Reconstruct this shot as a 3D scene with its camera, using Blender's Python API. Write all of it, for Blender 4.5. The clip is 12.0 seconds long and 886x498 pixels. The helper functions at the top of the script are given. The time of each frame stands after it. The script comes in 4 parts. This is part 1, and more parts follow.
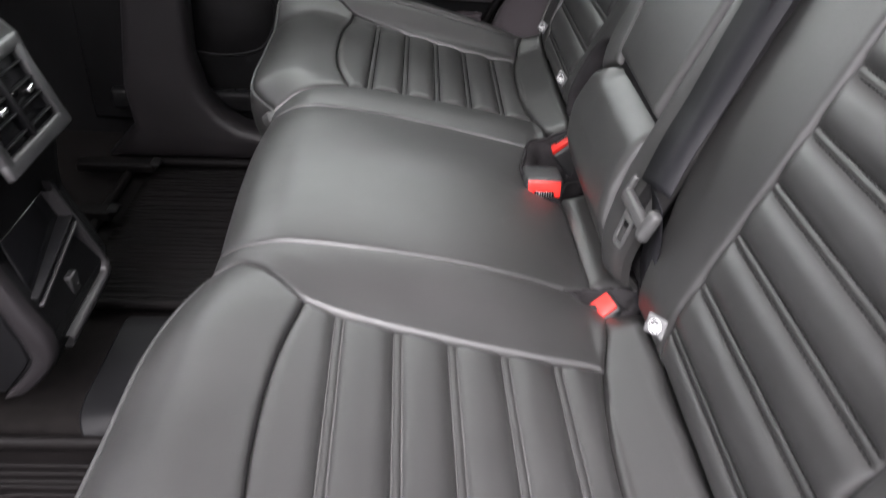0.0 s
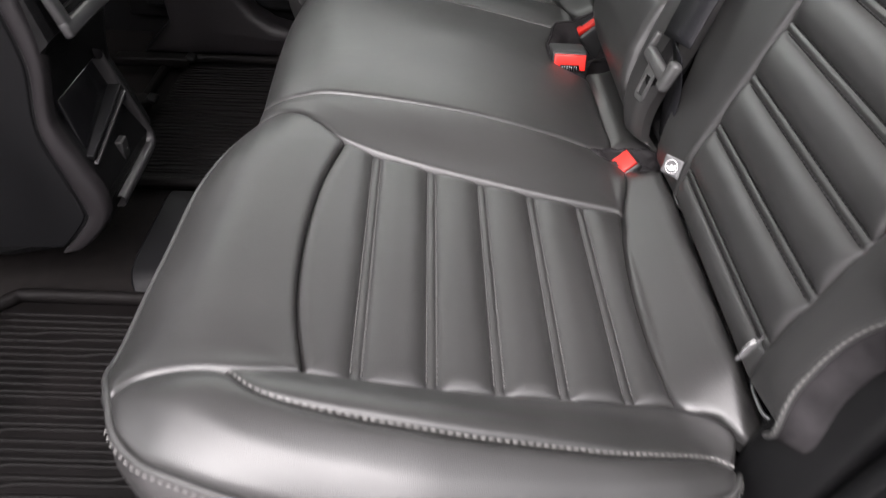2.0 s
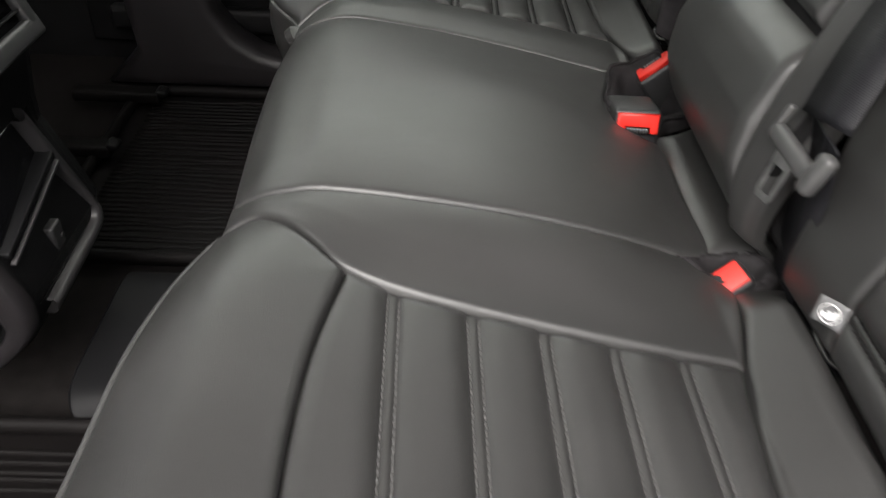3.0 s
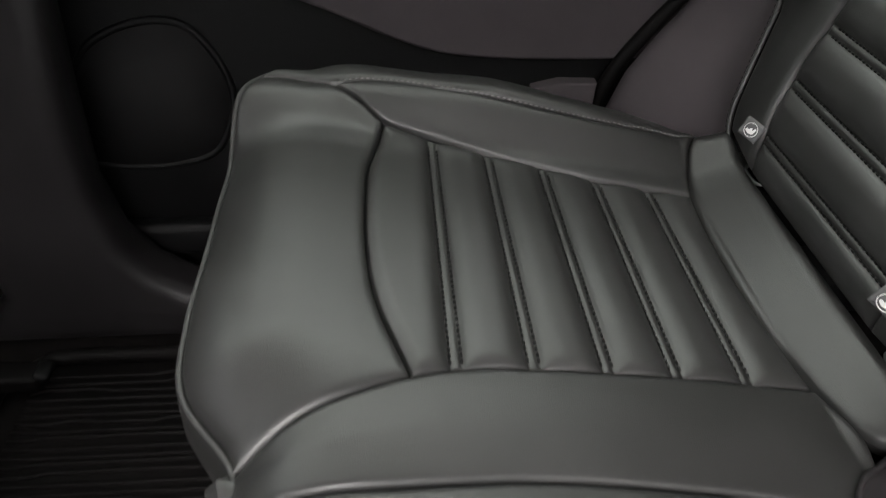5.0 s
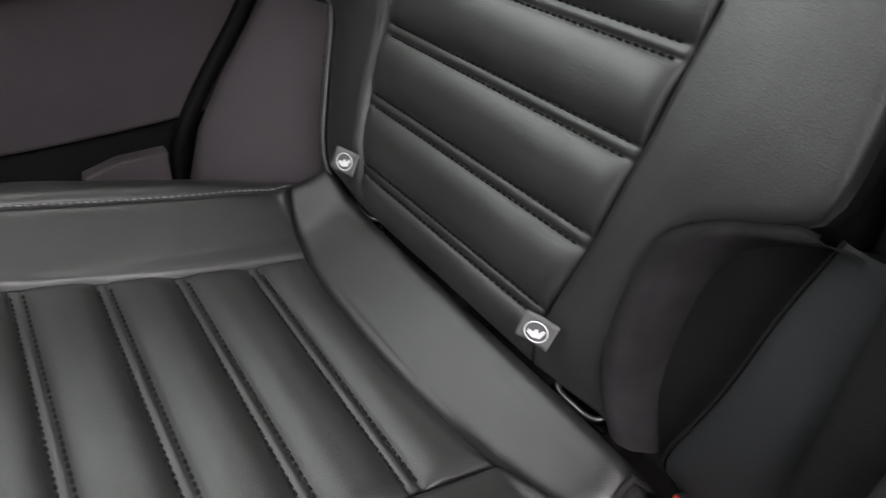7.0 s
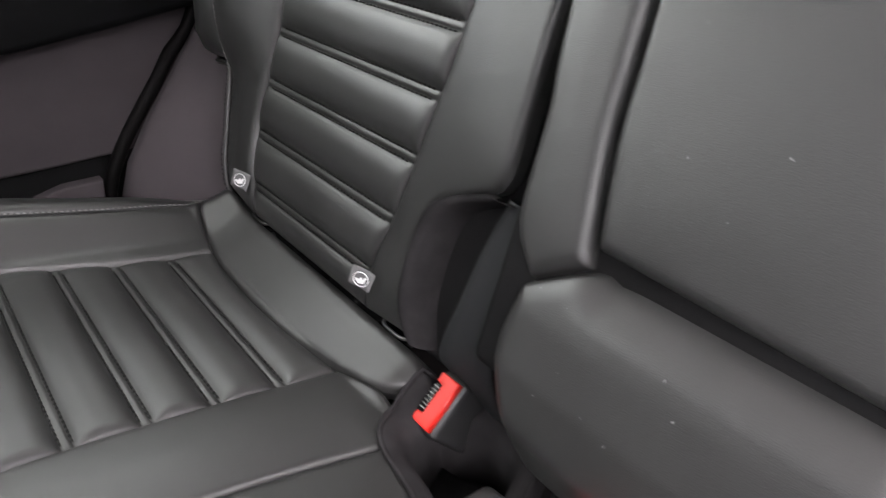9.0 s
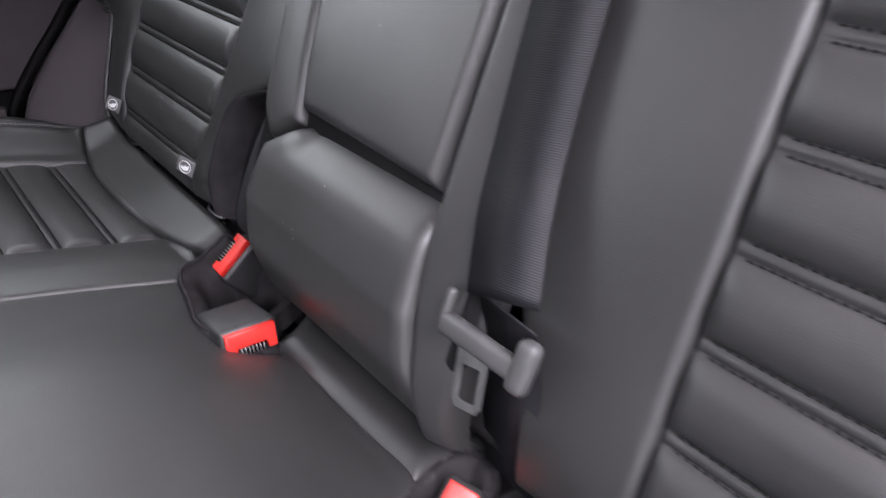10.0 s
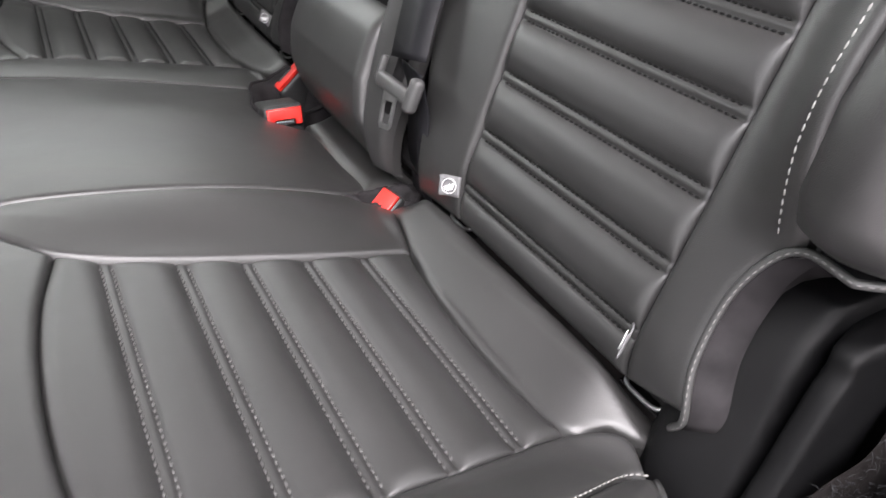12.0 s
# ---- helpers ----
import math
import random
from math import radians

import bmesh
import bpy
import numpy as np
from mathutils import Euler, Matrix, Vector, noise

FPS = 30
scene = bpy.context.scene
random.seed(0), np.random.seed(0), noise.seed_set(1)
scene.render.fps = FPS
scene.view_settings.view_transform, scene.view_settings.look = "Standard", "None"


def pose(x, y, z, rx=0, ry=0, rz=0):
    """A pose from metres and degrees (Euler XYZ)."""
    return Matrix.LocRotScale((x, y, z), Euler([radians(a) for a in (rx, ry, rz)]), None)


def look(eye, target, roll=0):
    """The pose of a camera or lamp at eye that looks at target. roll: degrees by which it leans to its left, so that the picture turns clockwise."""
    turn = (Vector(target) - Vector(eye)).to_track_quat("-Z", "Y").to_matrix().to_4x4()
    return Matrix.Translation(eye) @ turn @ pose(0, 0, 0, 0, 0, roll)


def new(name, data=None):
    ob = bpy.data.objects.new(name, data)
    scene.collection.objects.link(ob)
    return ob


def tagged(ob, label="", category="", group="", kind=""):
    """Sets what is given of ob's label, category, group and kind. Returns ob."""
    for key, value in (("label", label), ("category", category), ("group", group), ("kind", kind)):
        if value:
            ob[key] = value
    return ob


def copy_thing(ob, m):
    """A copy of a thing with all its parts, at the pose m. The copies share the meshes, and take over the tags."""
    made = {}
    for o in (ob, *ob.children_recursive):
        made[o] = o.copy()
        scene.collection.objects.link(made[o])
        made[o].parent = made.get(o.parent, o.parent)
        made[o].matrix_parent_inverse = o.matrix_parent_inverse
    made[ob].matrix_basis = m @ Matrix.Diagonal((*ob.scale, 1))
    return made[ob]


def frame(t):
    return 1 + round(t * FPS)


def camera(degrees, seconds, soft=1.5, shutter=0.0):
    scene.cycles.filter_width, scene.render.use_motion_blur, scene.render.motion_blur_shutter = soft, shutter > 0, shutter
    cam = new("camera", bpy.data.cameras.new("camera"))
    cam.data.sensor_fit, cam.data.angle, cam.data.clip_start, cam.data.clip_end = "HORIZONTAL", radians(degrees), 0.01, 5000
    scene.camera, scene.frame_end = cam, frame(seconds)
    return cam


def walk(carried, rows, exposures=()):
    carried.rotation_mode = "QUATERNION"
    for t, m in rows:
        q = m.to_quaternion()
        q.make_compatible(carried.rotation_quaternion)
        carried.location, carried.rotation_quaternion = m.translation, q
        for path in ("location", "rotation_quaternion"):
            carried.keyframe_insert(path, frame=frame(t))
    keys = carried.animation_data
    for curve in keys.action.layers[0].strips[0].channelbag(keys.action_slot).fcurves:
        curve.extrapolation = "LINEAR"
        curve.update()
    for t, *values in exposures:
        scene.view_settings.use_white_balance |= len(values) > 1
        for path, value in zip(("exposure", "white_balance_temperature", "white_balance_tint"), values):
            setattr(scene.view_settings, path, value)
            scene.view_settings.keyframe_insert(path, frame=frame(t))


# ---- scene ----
cam = camera(59.7, 12.0, soft=1.1, shutter=0.4)
PATH = [
    (0, (-0.225, -0.844, 0.861), (-0.144, 0.817, -0.251), 2.9),
    (0.5, (-0.225, -0.961, 0.807), (-0.176, 0.655, -0.37), 2.7),
    (1, (-0.215, -1.047, 0.788), (-0.176, 0.537, -0.431), 2.7),
    (1.5, (-0.225, -1.049, 0.802), (-0.189, 0.526, -0.43), 2.7),
    (2, (-0.235, -0.946, 0.815), (-0.201, 0.623, -0.424), 2.7),
    (2.5, (-0.244, -0.814, 0.812), (-0.204, 0.757, -0.424), 2.8),
    (3, (-0.269, -0.676, 0.759), (-0.228, 0.892, -0.482), 2.8),
    (3.5, (-0.321, -0.475, 0.745), (-0.273, 1.103, -0.483), 3.0),
    (3.7, (-0.333, -0.412, 0.744), (-0.269, 1.173, -0.473), 3.1),
    (5.3, (-0.328, -0.04, 0.767), (-0.166, 1.564, -0.416), -1.5),
    (5.5, (-0.308, -0.025, 0.768), (-0.057, 1.579, -0.401), -1.8),
    (6, (-0.259, 0.02, 0.747), (0.251, 1.604, -0.361), -2.2),
    (6.5, (-0.222, 0.043, 0.722), (0.494, 1.561, -0.365), -2.6),
    (7, (-0.204, 0.043, 0.693), (0.629, 1.49, -0.408), -3.1),
    (7.2, (-0.195, 0.038, 0.688), (0.665, 1.463, -0.421), -3.3),
    (8.8, (-0.262, -0.148, 0.761), (0.738, 1.248, -0.265), -2.1),
    (9, (-0.261, -0.18, 0.759), (0.753, 1.227, -0.238), -1.8),
    (9.5, (-0.27, -0.313, 0.739), (0.824, 1.066, -0.209), 1.5),
    (10, (-0.251, -0.465, 0.741), (0.833, 0.914, -0.219), 1.0),
    (10.5, (-0.263, -0.605, 0.762), (0.803, 0.783, -0.206), 1.3),
    (11, (-0.267, -0.726, 0.749), (0.727, 0.702, -0.239), 1.1),
    (11.5, (-0.272, -0.815, 0.739), (0.629, 0.661, -0.267), 1.0),
    (12, (-0.289, -0.847, 0.731), (0.495, 0.666, -0.316), 1.0),
]
walk(cam, [(t, look(e, g, r)) for t, e, g, r in PATH], exposures=[(0.0, 2.95, 6450, 11), (1.5, 2.65, 6650, 13), (2.5, 2.4, 6600, 7), (3.5, 2.3, 7000, 5), (5.5, 2.75, 6600, 4), (6.5, 3.0, 6550, 6), (7.0, 2.9, 6500, 8),
                                                    (9.0, 3.12, 6550, 11), (9.5, 2.8, 6500, 11), (10.0, 2.85, 6200, 17), (10.5, 2.87, 6300, 16), (11.0, 2.7, 6400, 14), (12.0, 2.75, 6550, 11)])

# ---- world and light ----
world = bpy.data.worlds.new("world")
scene.world = world
world.use_nodes = True
sky = world.node_tree.nodes.new("ShaderNodeTexSky")
sky.sky_type, sky.sun_disc = "NISHITA", False
sky.sun_elevation, sky.sun_rotation = radians(52), radians(192)
sky.air_density, sky.dust_density = 1.0, 2.0
bg = world.node_tree.nodes["Background"]
hue = world.node_tree.nodes.new("ShaderNodeHueSaturation")
hue.inputs["Saturation"].default_value = 0.12
world.node_tree.links.new(sky.outputs[0], hue.inputs["Color"])
world.node_tree.links.new(hue.outputs[0], bg.inputs["Color"])
bg.inputs["Strength"].default_value = 0.15
sun_data = bpy.data.lights.new("sun", "SUN")
sun_data.energy, sun_data.angle, sun_data.color = 1.55, radians(55), (1.0, 0.93, 0.98)
sun = new("sun", sun_data)
# high light from the open near side, slightly from the front
sun.matrix_world = look((-0.20, -0.92, 1.20), (0, 0, 0))


def opening_light(name, at, aim, wide, high, power, colour):
    """The sky's light in a window's opening."""
    data = bpy.data.lights.new(name, "AREA")
    data.shape, data.size, data.size_y, data.energy, data.color = "RECTANGLE", wide, high, power, colour
    new(name, data).matrix_world = look(at, aim)


opening_light("far_window_light", (-0.53, 0.835, 1.00), (-0.53, 0.0, 0.90), 1.40, 0.30, 0.85, (0.95, 1.0, 0.94))


# ---- materials ----
def material(name, base, rough, grain=0.0, scale=900.0, second=None, metal=0.0, wear=0.15, spec=0.5, wear_scale=9.0,
             kind="noise", sheen=0.0, slack=0.0):
    """Principled surface with two scales of variation: fine relief, and broad change of gloss and tone."""
    m = bpy.data.materials.new(name)
    m.use_nodes = True
    nt = m.node_tree
    p = nt.nodes["Principled BSDF"]
    p.inputs["Metallic"].default_value = metal
    p.inputs["Specular IOR Level"].default_value = spec
    p.inputs["Sheen Weight"].default_value = sheen
    co = nt.nodes.new("ShaderNodeTexCoord")
    broad = nt.nodes.new("ShaderNodeTexNoise")
    broad.inputs["Scale"].default_value, broad.inputs["Detail"].default_value = wear_scale, 5
    nt.links.new(co.outputs["Object"], broad.inputs["Vector"])
    mix = nt.nodes.new("ShaderNodeMix")
    mix.data_type = "RGBA"
    mix.inputs["A"].default_value = (*base, 1)
    mix.inputs["B"].default_value = (*(second or [min(1, c * (1 + wear * 2)) for c in base]), 1)
    ramp = nt.nodes.new("ShaderNodeMapRange")
    ramp.inputs["From Min"].default_value, ramp.inputs["From Max"].default_value = 0.35, 0.7
    nt.links.new(broad.outputs["Fac"], ramp.inputs["Value"])
    nt.links.new(ramp.outputs["Result"], mix.inputs["Factor"])
    nt.links.new(mix.outputs["Result"], p.inputs["Base Color"])
    rr = nt.nodes.new("ShaderNodeMapRange")
    rr.inputs["From Min"].default_value, rr.inputs["From Max"].default_value = 0.3, 0.7
    rr.inputs["To Min"].default_value, rr.inputs["To Max"].default_value = max(0.03, rough - wear * 0.3), min(1, rough + wear * 0.3)
    nt.links.new(broad.outputs["Fac"], rr.inputs["Value"])
    nt.links.new(rr.outputs["Result"], p.inputs["Roughness"])
    if grain:
        if kind == "cells":
            fine = nt.nodes.new("ShaderNodeTexVoronoi")
            out = fine.outputs["Distance"]
        else:
            fine = nt.nodes.new("ShaderNodeTexNoise")
            fine.inputs["Detail"].default_value = 4
            out = fine.outputs["Fac"]
        fine.inputs["Scale"].default_value = scale
        nt.links.new(co.outputs["Object"], fine.inputs["Vector"])
        bump = nt.nodes.new("ShaderNodeBump")
        bump.inputs["Strength"].default_value, bump.inputs["Distance"].default_value = grain, 0.0006
        nt.links.new(out, bump.inputs["Height"])
        nt.links.new(bump.outputs["Normal"], p.inputs["Normal"])
        if slack:
            soft = nt.nodes.new("ShaderNodeTexNoise")
            soft.inputs["Scale"].default_value, soft.inputs["Detail"].default_value = 26.0, 3
            wavy = nt.nodes.new("ShaderNodeBump")
            wavy.inputs["Strength"].default_value, wavy.inputs["Distance"].default_value = slack, 0.006
            nt.links.new(co.outputs["Object"], soft.inputs["Vector"])
            nt.links.new(soft.outputs["Fac"], wavy.inputs["Height"])
            nt.links.new(wavy.outputs["Normal"], bump.inputs["Normal"])
    return m


def weave(name, base, rough, count):
    """Ribbed webbing: fine ribs across its length, by the mesh's generated coordinates."""
    m = material(name, base, rough, wear=0.1, wear_scale=30, spec=0.15)
    nt = m.node_tree
    p = nt.nodes["Principled BSDF"]
    co = nt.nodes.new("ShaderNodeTexCoord")
    wave = nt.nodes.new("ShaderNodeTexWave")
    wave.bands_direction = "Z"
    wave.inputs["Scale"].default_value, wave.inputs["Distortion"].default_value = count, 0.4
    bump = nt.nodes.new("ShaderNodeBump")
    bump.inputs["Strength"].default_value, bump.inputs["Distance"].default_value = 0.25, 0.0006
    nt.links.new(co.outputs["Object"], wave.inputs["Vector"])
    nt.links.new(wave.outputs["Fac"], bump.inputs["Height"])
    nt.links.new(bump.outputs["Normal"], p.inputs["Normal"])
    return m


LEATHER = material("black_leather", (0.0160, 0.0158, 0.0156), 0.43, grain=0.15, spec=0.62, slack=0.07, scale=1100, kind="cells", wear=0.14)
LEATHER_SOFT = material("black_quilted_leather", (0.0160, 0.0158, 0.0156), 0.43, grain=0.15, spec=0.62, slack=0.07, scale=1200, kind="cells", wear=0.14)
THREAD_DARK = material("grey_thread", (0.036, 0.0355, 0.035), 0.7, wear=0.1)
# dark copy of the thread: the stitch grooves' shade is put into its colour
THREAD_SHADED = material("shaded_thread", (0.0075, 0.0075, 0.0074), 0.9, wear=0.1, spec=0.1)
THREAD_LIGHT = material("pale_thread", (0.115, 0.112, 0.109), 0.85, wear=0.2, wear_scale=60)
PIPING = material("piping_leather", (0.024, 0.024, 0.0236), 0.5, grain=0.1, scale=900, kind="cells")
FABRIC = material("charcoal_fabric", (0.010, 0.0097, 0.010), 0.95, grain=0.6, scale=1600, wear=0.25, spec=0.02)
FABRIC_RIM = material("worn_charcoal_fabric", (0.0140, 0.0131, 0.0138), 0.95, grain=0.6, scale=1600, wear=0.4, wear_scale=50, spec=0.05)
PLASTIC = material("black_grained_plastic", (0.0024, 0.0024, 0.0026), 0.40, grain=0.5, scale=2000, kind="cells", wear=0.25, spec=0.15)
PLASTIC_SMOOTH = material("dark_smooth_plastic", (0.0042, 0.0042, 0.0046), 0.5, grain=0.2, scale=1800, wear=0.15, spec=0.09)
PIANO = material("gloss_black_plastic", (0.003, 0.003, 0.0034), 0.2, wear=0.1, spec=0.2)
SATIN = material("satin_grey_trim", (0.017, 0.0161, 0.017), 0.42, wear=0.1, spec=0.45)
TONGUE_GREY = material("grey_moulded_plastic", (0.035, 0.035, 0.035), 0.42, grain=0.2, scale=1500, wear=0.15)
SILL = material("satin_sill_plastic", (0.026, 0.0245, 0.026), 0.38, grain=0.3, scale=1300, wear=0.2)
CHROME = material("polished_metal", (0.45, 0.45, 0.44), 0.2, metal=1.0, wear=0.1)
STEEL = material("dull_steel", (0.20, 0.20, 0.20), 0.38, metal=0.9, wear=0.3, wear_scale=60)
STRAP = material("black_strap_cloth", (0.0135, 0.0138, 0.0152), 0.75, grain=0.5, scale=1700, wear=0.12, spec=0.2)
PILLAR = material("grained_pillar_plastic", (0.0085, 0.0076, 0.0083), 0.42, grain=0.4, scale=1500, wear=0.2, spec=0.3)
HOUSING = material("dark_buckle_plastic", (0.0130, 0.0130, 0.0135), 0.45, grain=0.3, scale=1600, wear=0.15)
RED = material("red_plastic", (0.46, 0.014, 0.009), 0.42, wear=0.08)
TAG = material("grey_woven_label", (0.085, 0.085, 0.087), 0.85, grain=0.5, scale=2500, wear=0.2)
TAG_INK = material("white_print", (0.60, 0.60, 0.60), 0.8, wear=0.05)
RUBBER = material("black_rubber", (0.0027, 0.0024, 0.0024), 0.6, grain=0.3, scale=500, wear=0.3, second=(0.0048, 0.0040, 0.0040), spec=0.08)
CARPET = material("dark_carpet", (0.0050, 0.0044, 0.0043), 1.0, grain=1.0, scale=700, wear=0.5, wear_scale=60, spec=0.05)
DOOR_SOFT = material("grey_soft_door_trim", (0.052, 0.0450, 0.0485), 0.75, grain=0.3, scale=1300, wear=0.12, spec=0.1)
WEBBING = weave("black_webbing", (0.0065, 0.0065, 0.0078), 0.5, 230)
GLASS = material("clear_glass", (0.88, 0.90, 0.89), 0.03, wear=0.02)
GLASS.node_tree.nodes["Principled BSDF"].inputs["Transmission Weight"].default_value = 1.0
FUZZ = material("felt_fibre", (0.014, 0.014, 0.015), 0.9, wear=0.5, wear_scale=80, spec=0.1)
HEADLINER = material("grey_headliner", (0.60, 0.60, 0.59), 0.95, grain=0.3, scale=700)


# ---- mesh helpers ----
def part(name, bm, mat, parent=None, label="", smooth=True):
    me = bpy.data.meshes.new(name)
    bm.to_mesh(me)
    bm.free()
    if smooth:
        for f in me.polygons:
            f.use_smooth = True
    if mat:
        me.materials.append(mat)
    ob = new(name, me)
    if parent is not None:
        ob.parent = parent
    if label:
        tagged(ob, label)
    return ob


def thing(name, label, category, group="", kind="", at=(0, 0, 0)):
    ob = new(name)
    ob.location = at
    ob.empty_display_size = 0.05
    return tagged(ob, label, category, group, kind)


def spline(pts, n):
    """n points spaced evenly along a smooth curve through pts."""
    p = np.array(pts, float)
    if len(p) == 2:
        t = np.linspace(0, 1, n)[:, None]
        return p[0] * (1 - t) + p[1] * t
    q = np.vstack([2 * p[0] - p[1], p, 2 * p[-1] - p[-2]])
    out = []
    for i in range(1, len(q) - 2):
        for t in np.linspace(0, 1, 24, endpoint=False):
            a, b, c, d = q[i - 1], q[i], q[i + 1], q[i + 2]
            out.append(0.5 * (2 * b + (c - a) * t + (2 * a - 5 * b + 4 * c - d) * t * t + (3 * b - a - 3 * c + d) * t ** 3))
    out.append(p[-1])
    out = np.array(out)
    s = np.r_[0, np.cumsum(np.linalg.norm(np.diff(out, axis=0), axis=1))]
    want = np.linspace(0, s[-1], n)
    return np.stack([np.interp(want, s, out[:, k]) for k in range(out.shape[1])], 1)


def ease(n):
    """n steps from 0 to 1, closer together at both ends."""
    t = np.linspace(0, 1, n)
    return 0.16 * t + 0.84 * (0.5 - 0.5 * np.cos(np.pi * t))


def along(curve, ts):
    s = np.linspace(0, 1, len(curve))
    return np.stack([np.interp(ts, s, curve[:, k]) for k in range(curve.shape[1])], 1)


def to_line(p, line):
    """Distance of plan points p (n, 2) from a polyline."""
    best = np.full(len(p), 9.0)
    for a, b in zip(line[:-1], line[1:]):
        ab = b - a
        t = np.clip(((p - a) @ ab) / max(ab @ ab, 1e-12), 0, 1)
        best = np.minimum(best, np.linalg.norm(p - a - t[:, None] * ab, axis=1))
    return best


def coons(low, high, left, right, us, vs):
    """Plan points of a four-sided patch; low and high run along u, left and right along v."""
    c0, c1 = along(spline(low, 160), us), along(spline(high, 160), us)
    d0, d1 = along(spline(left, 160), vs), along(spline(right, 160), vs)
    u, v = us[:, None, None], vs[None, :, None]
    p00, p10, p01, p11 = c0[0], c0[-1], c1[0], c1[-1]
    return ((1 - v) * c0[:, None] + v * c1[:, None] + (1 - u) * d0[None] + u * d1[None]
            - ((1 - u) * (1 - v) * p00 + u * (1 - v) * p10 + (1 - u) * v * p01 + u * v * p11))


def grid_mesh(points):
    """A bmesh of a grid of places (nu, nv, 3)."""
    bm = bmesh.new()
    nu, nv = points.shape[:2]
    vs = [[bm.verts.new(points[i, j]) for j in range(nv)] for i in range(nu)]
    for i in range(nu - 1):
        for j in range(nv - 1):
            bm.faces.new((vs[i][j], vs[i + 1][j], vs[i + 1][j + 1], vs[i][j + 1]))
    bmesh.ops.recalc_face_normals(bm, faces=bm.faces)
    return bm


def panel(surface, low, high, left=None, right=None, nu=48, nv=40, radius=0.012, depth=0.009, extra=None, puff=0.0, flip=False):
    """A stitched panel: a patch of a surface whose four edges roll down into the seams. surface(a, b) gives places and normals."""
    left = left or [low[0], high[0]]
    right = right or [low[-1], high[-1]]
    us, vs = np.r_[0, ease(nu), 1], np.r_[0, ease(nv), 1]
    plan = coons(low, high, left, right, us, vs)
    flat = plan.reshape(-1, 2)
    edges = [spline(c, 60) for c in (low, high, left, right)]
    d = np.min([to_line(flat, e) for e in edges], axis=0)
    k = np.clip(1 - d / radius, 0, 1)
    off = -depth * k ** 2 - 0.0035 * np.clip(1 - d / 0.0022, 0, 1)
    if puff:
        off = off + puff * (1 - np.exp(-d / 0.03))
    if extra is not None:
        off = off + extra(flat[:, 0], flat[:, 1], d)
    # the border is turned down into the seam
    off = off.reshape(nu + 2, nv + 2)
    off[[0, -1], :] -= 0.010
    off[1:-1, [0, -1]] -= 0.010
    off = off.ravel()
    place, normal = surface(flat[:, 0], flat[:, 1])
    bm = grid_mesh((place + normal * off[:, None]).reshape(nu + 2, nv + 2, 3))
    bm.verts.ensure_lookup_table()
    w = nv + 2
    inner = {i * w + j for i in (1, nu) for j in range(1, nv + 1)} | {i * w + j for i in range(1, nu + 1) for j in (1, nv)}
    ring = {bm.verts[i] for i in inner}
    for e in bm.edges:
        if e.verts[0] in ring and e.verts[1] in ring:
            e.smooth = False
    up = sum((f.normal * f.calc_area() for f in bm.faces), Vector())
    if up.dot(Vector(normal.mean(axis=0))) < 0:
        bmesh.ops.reverse_faces(bm, faces=bm.faces)
    return bm


def tube(path, radius, sides=10, closed=False, flat=1.0):
    """A round bar along a path of places; radius may change along it."""
    p = np.array(path, float)
    n = len(p)
    r = np.broadcast_to(radius, (n,))
    bm = bmesh.new()
    rings = []
    last = None
    for i in range(n):
        a, b = p[max(i - 1, 0)], p[min(i + 1, n - 1)]
        if closed:
            a, b = p[i - 1], p[(i + 1) % n]
        t = Vector(b - a).normalized()
        ref = last if last is not None else (Vector((0, 0, 1)) if abs(t.z) < 0.9 else Vector((1, 0, 0)))
        x = (ref - t * ref.dot(t)).normalized()
        last = x
        y = t.cross(x)
        rings.append([bm.verts.new(Vector(p[i]) + (x * math.cos(w) + y * math.sin(w) * flat) * r[i])
                      for w in np.linspace(0, 2 * math.pi, sides, endpoint=False)])
    for i in range(n if closed else n - 1):
        a, b = rings[i], rings[(i + 1) % n]
        for j in range(sides):
            bm.faces.new((a[j], a[(j + 1) % sides], b[(j + 1) % sides], b[j]))
    if not closed:
        bm.faces.new(rings[0][::-1])
        bm.faces.new(rings[-1])
    bmesh.ops.recalc_face_normals(bm, faces=bm.faces)
    return bm


def block(size, bevel=0.003, segments=3, at=(0, 0, 0), taper=1.0, turn=None):
    """A box with rounded edges; taper narrows its upper end."""
    bm = bmesh.new()
    bmesh.ops.create_cube(bm, size=1)
    for v in bm.verts:
        k = taper if v.co.z > 0 else 1
        v.co = Vector((v.co.x * size[0] * k, v.co.y * size[1] * k, v.co.z * size[2]))
    if bevel:
        bmesh.ops.bevel(bm, geom=list(bm.edges), offset=bevel, segments=segments, profile=0.5, affect="EDGES")
    if turn is not None:
        bmesh.ops.transform(bm, matrix=turn, verts=bm.verts)
    bmesh.ops.translate(bm, vec=at, verts=bm.verts)
    return bm


def join(bms):
    out = bmesh.new()
    for b in bms:
        me = bpy.data.meshes.new("scrap")
        b.to_mesh(me)
        b.free()
        out.from_mesh(me)
        bpy.data.meshes.remove(me)
    return out


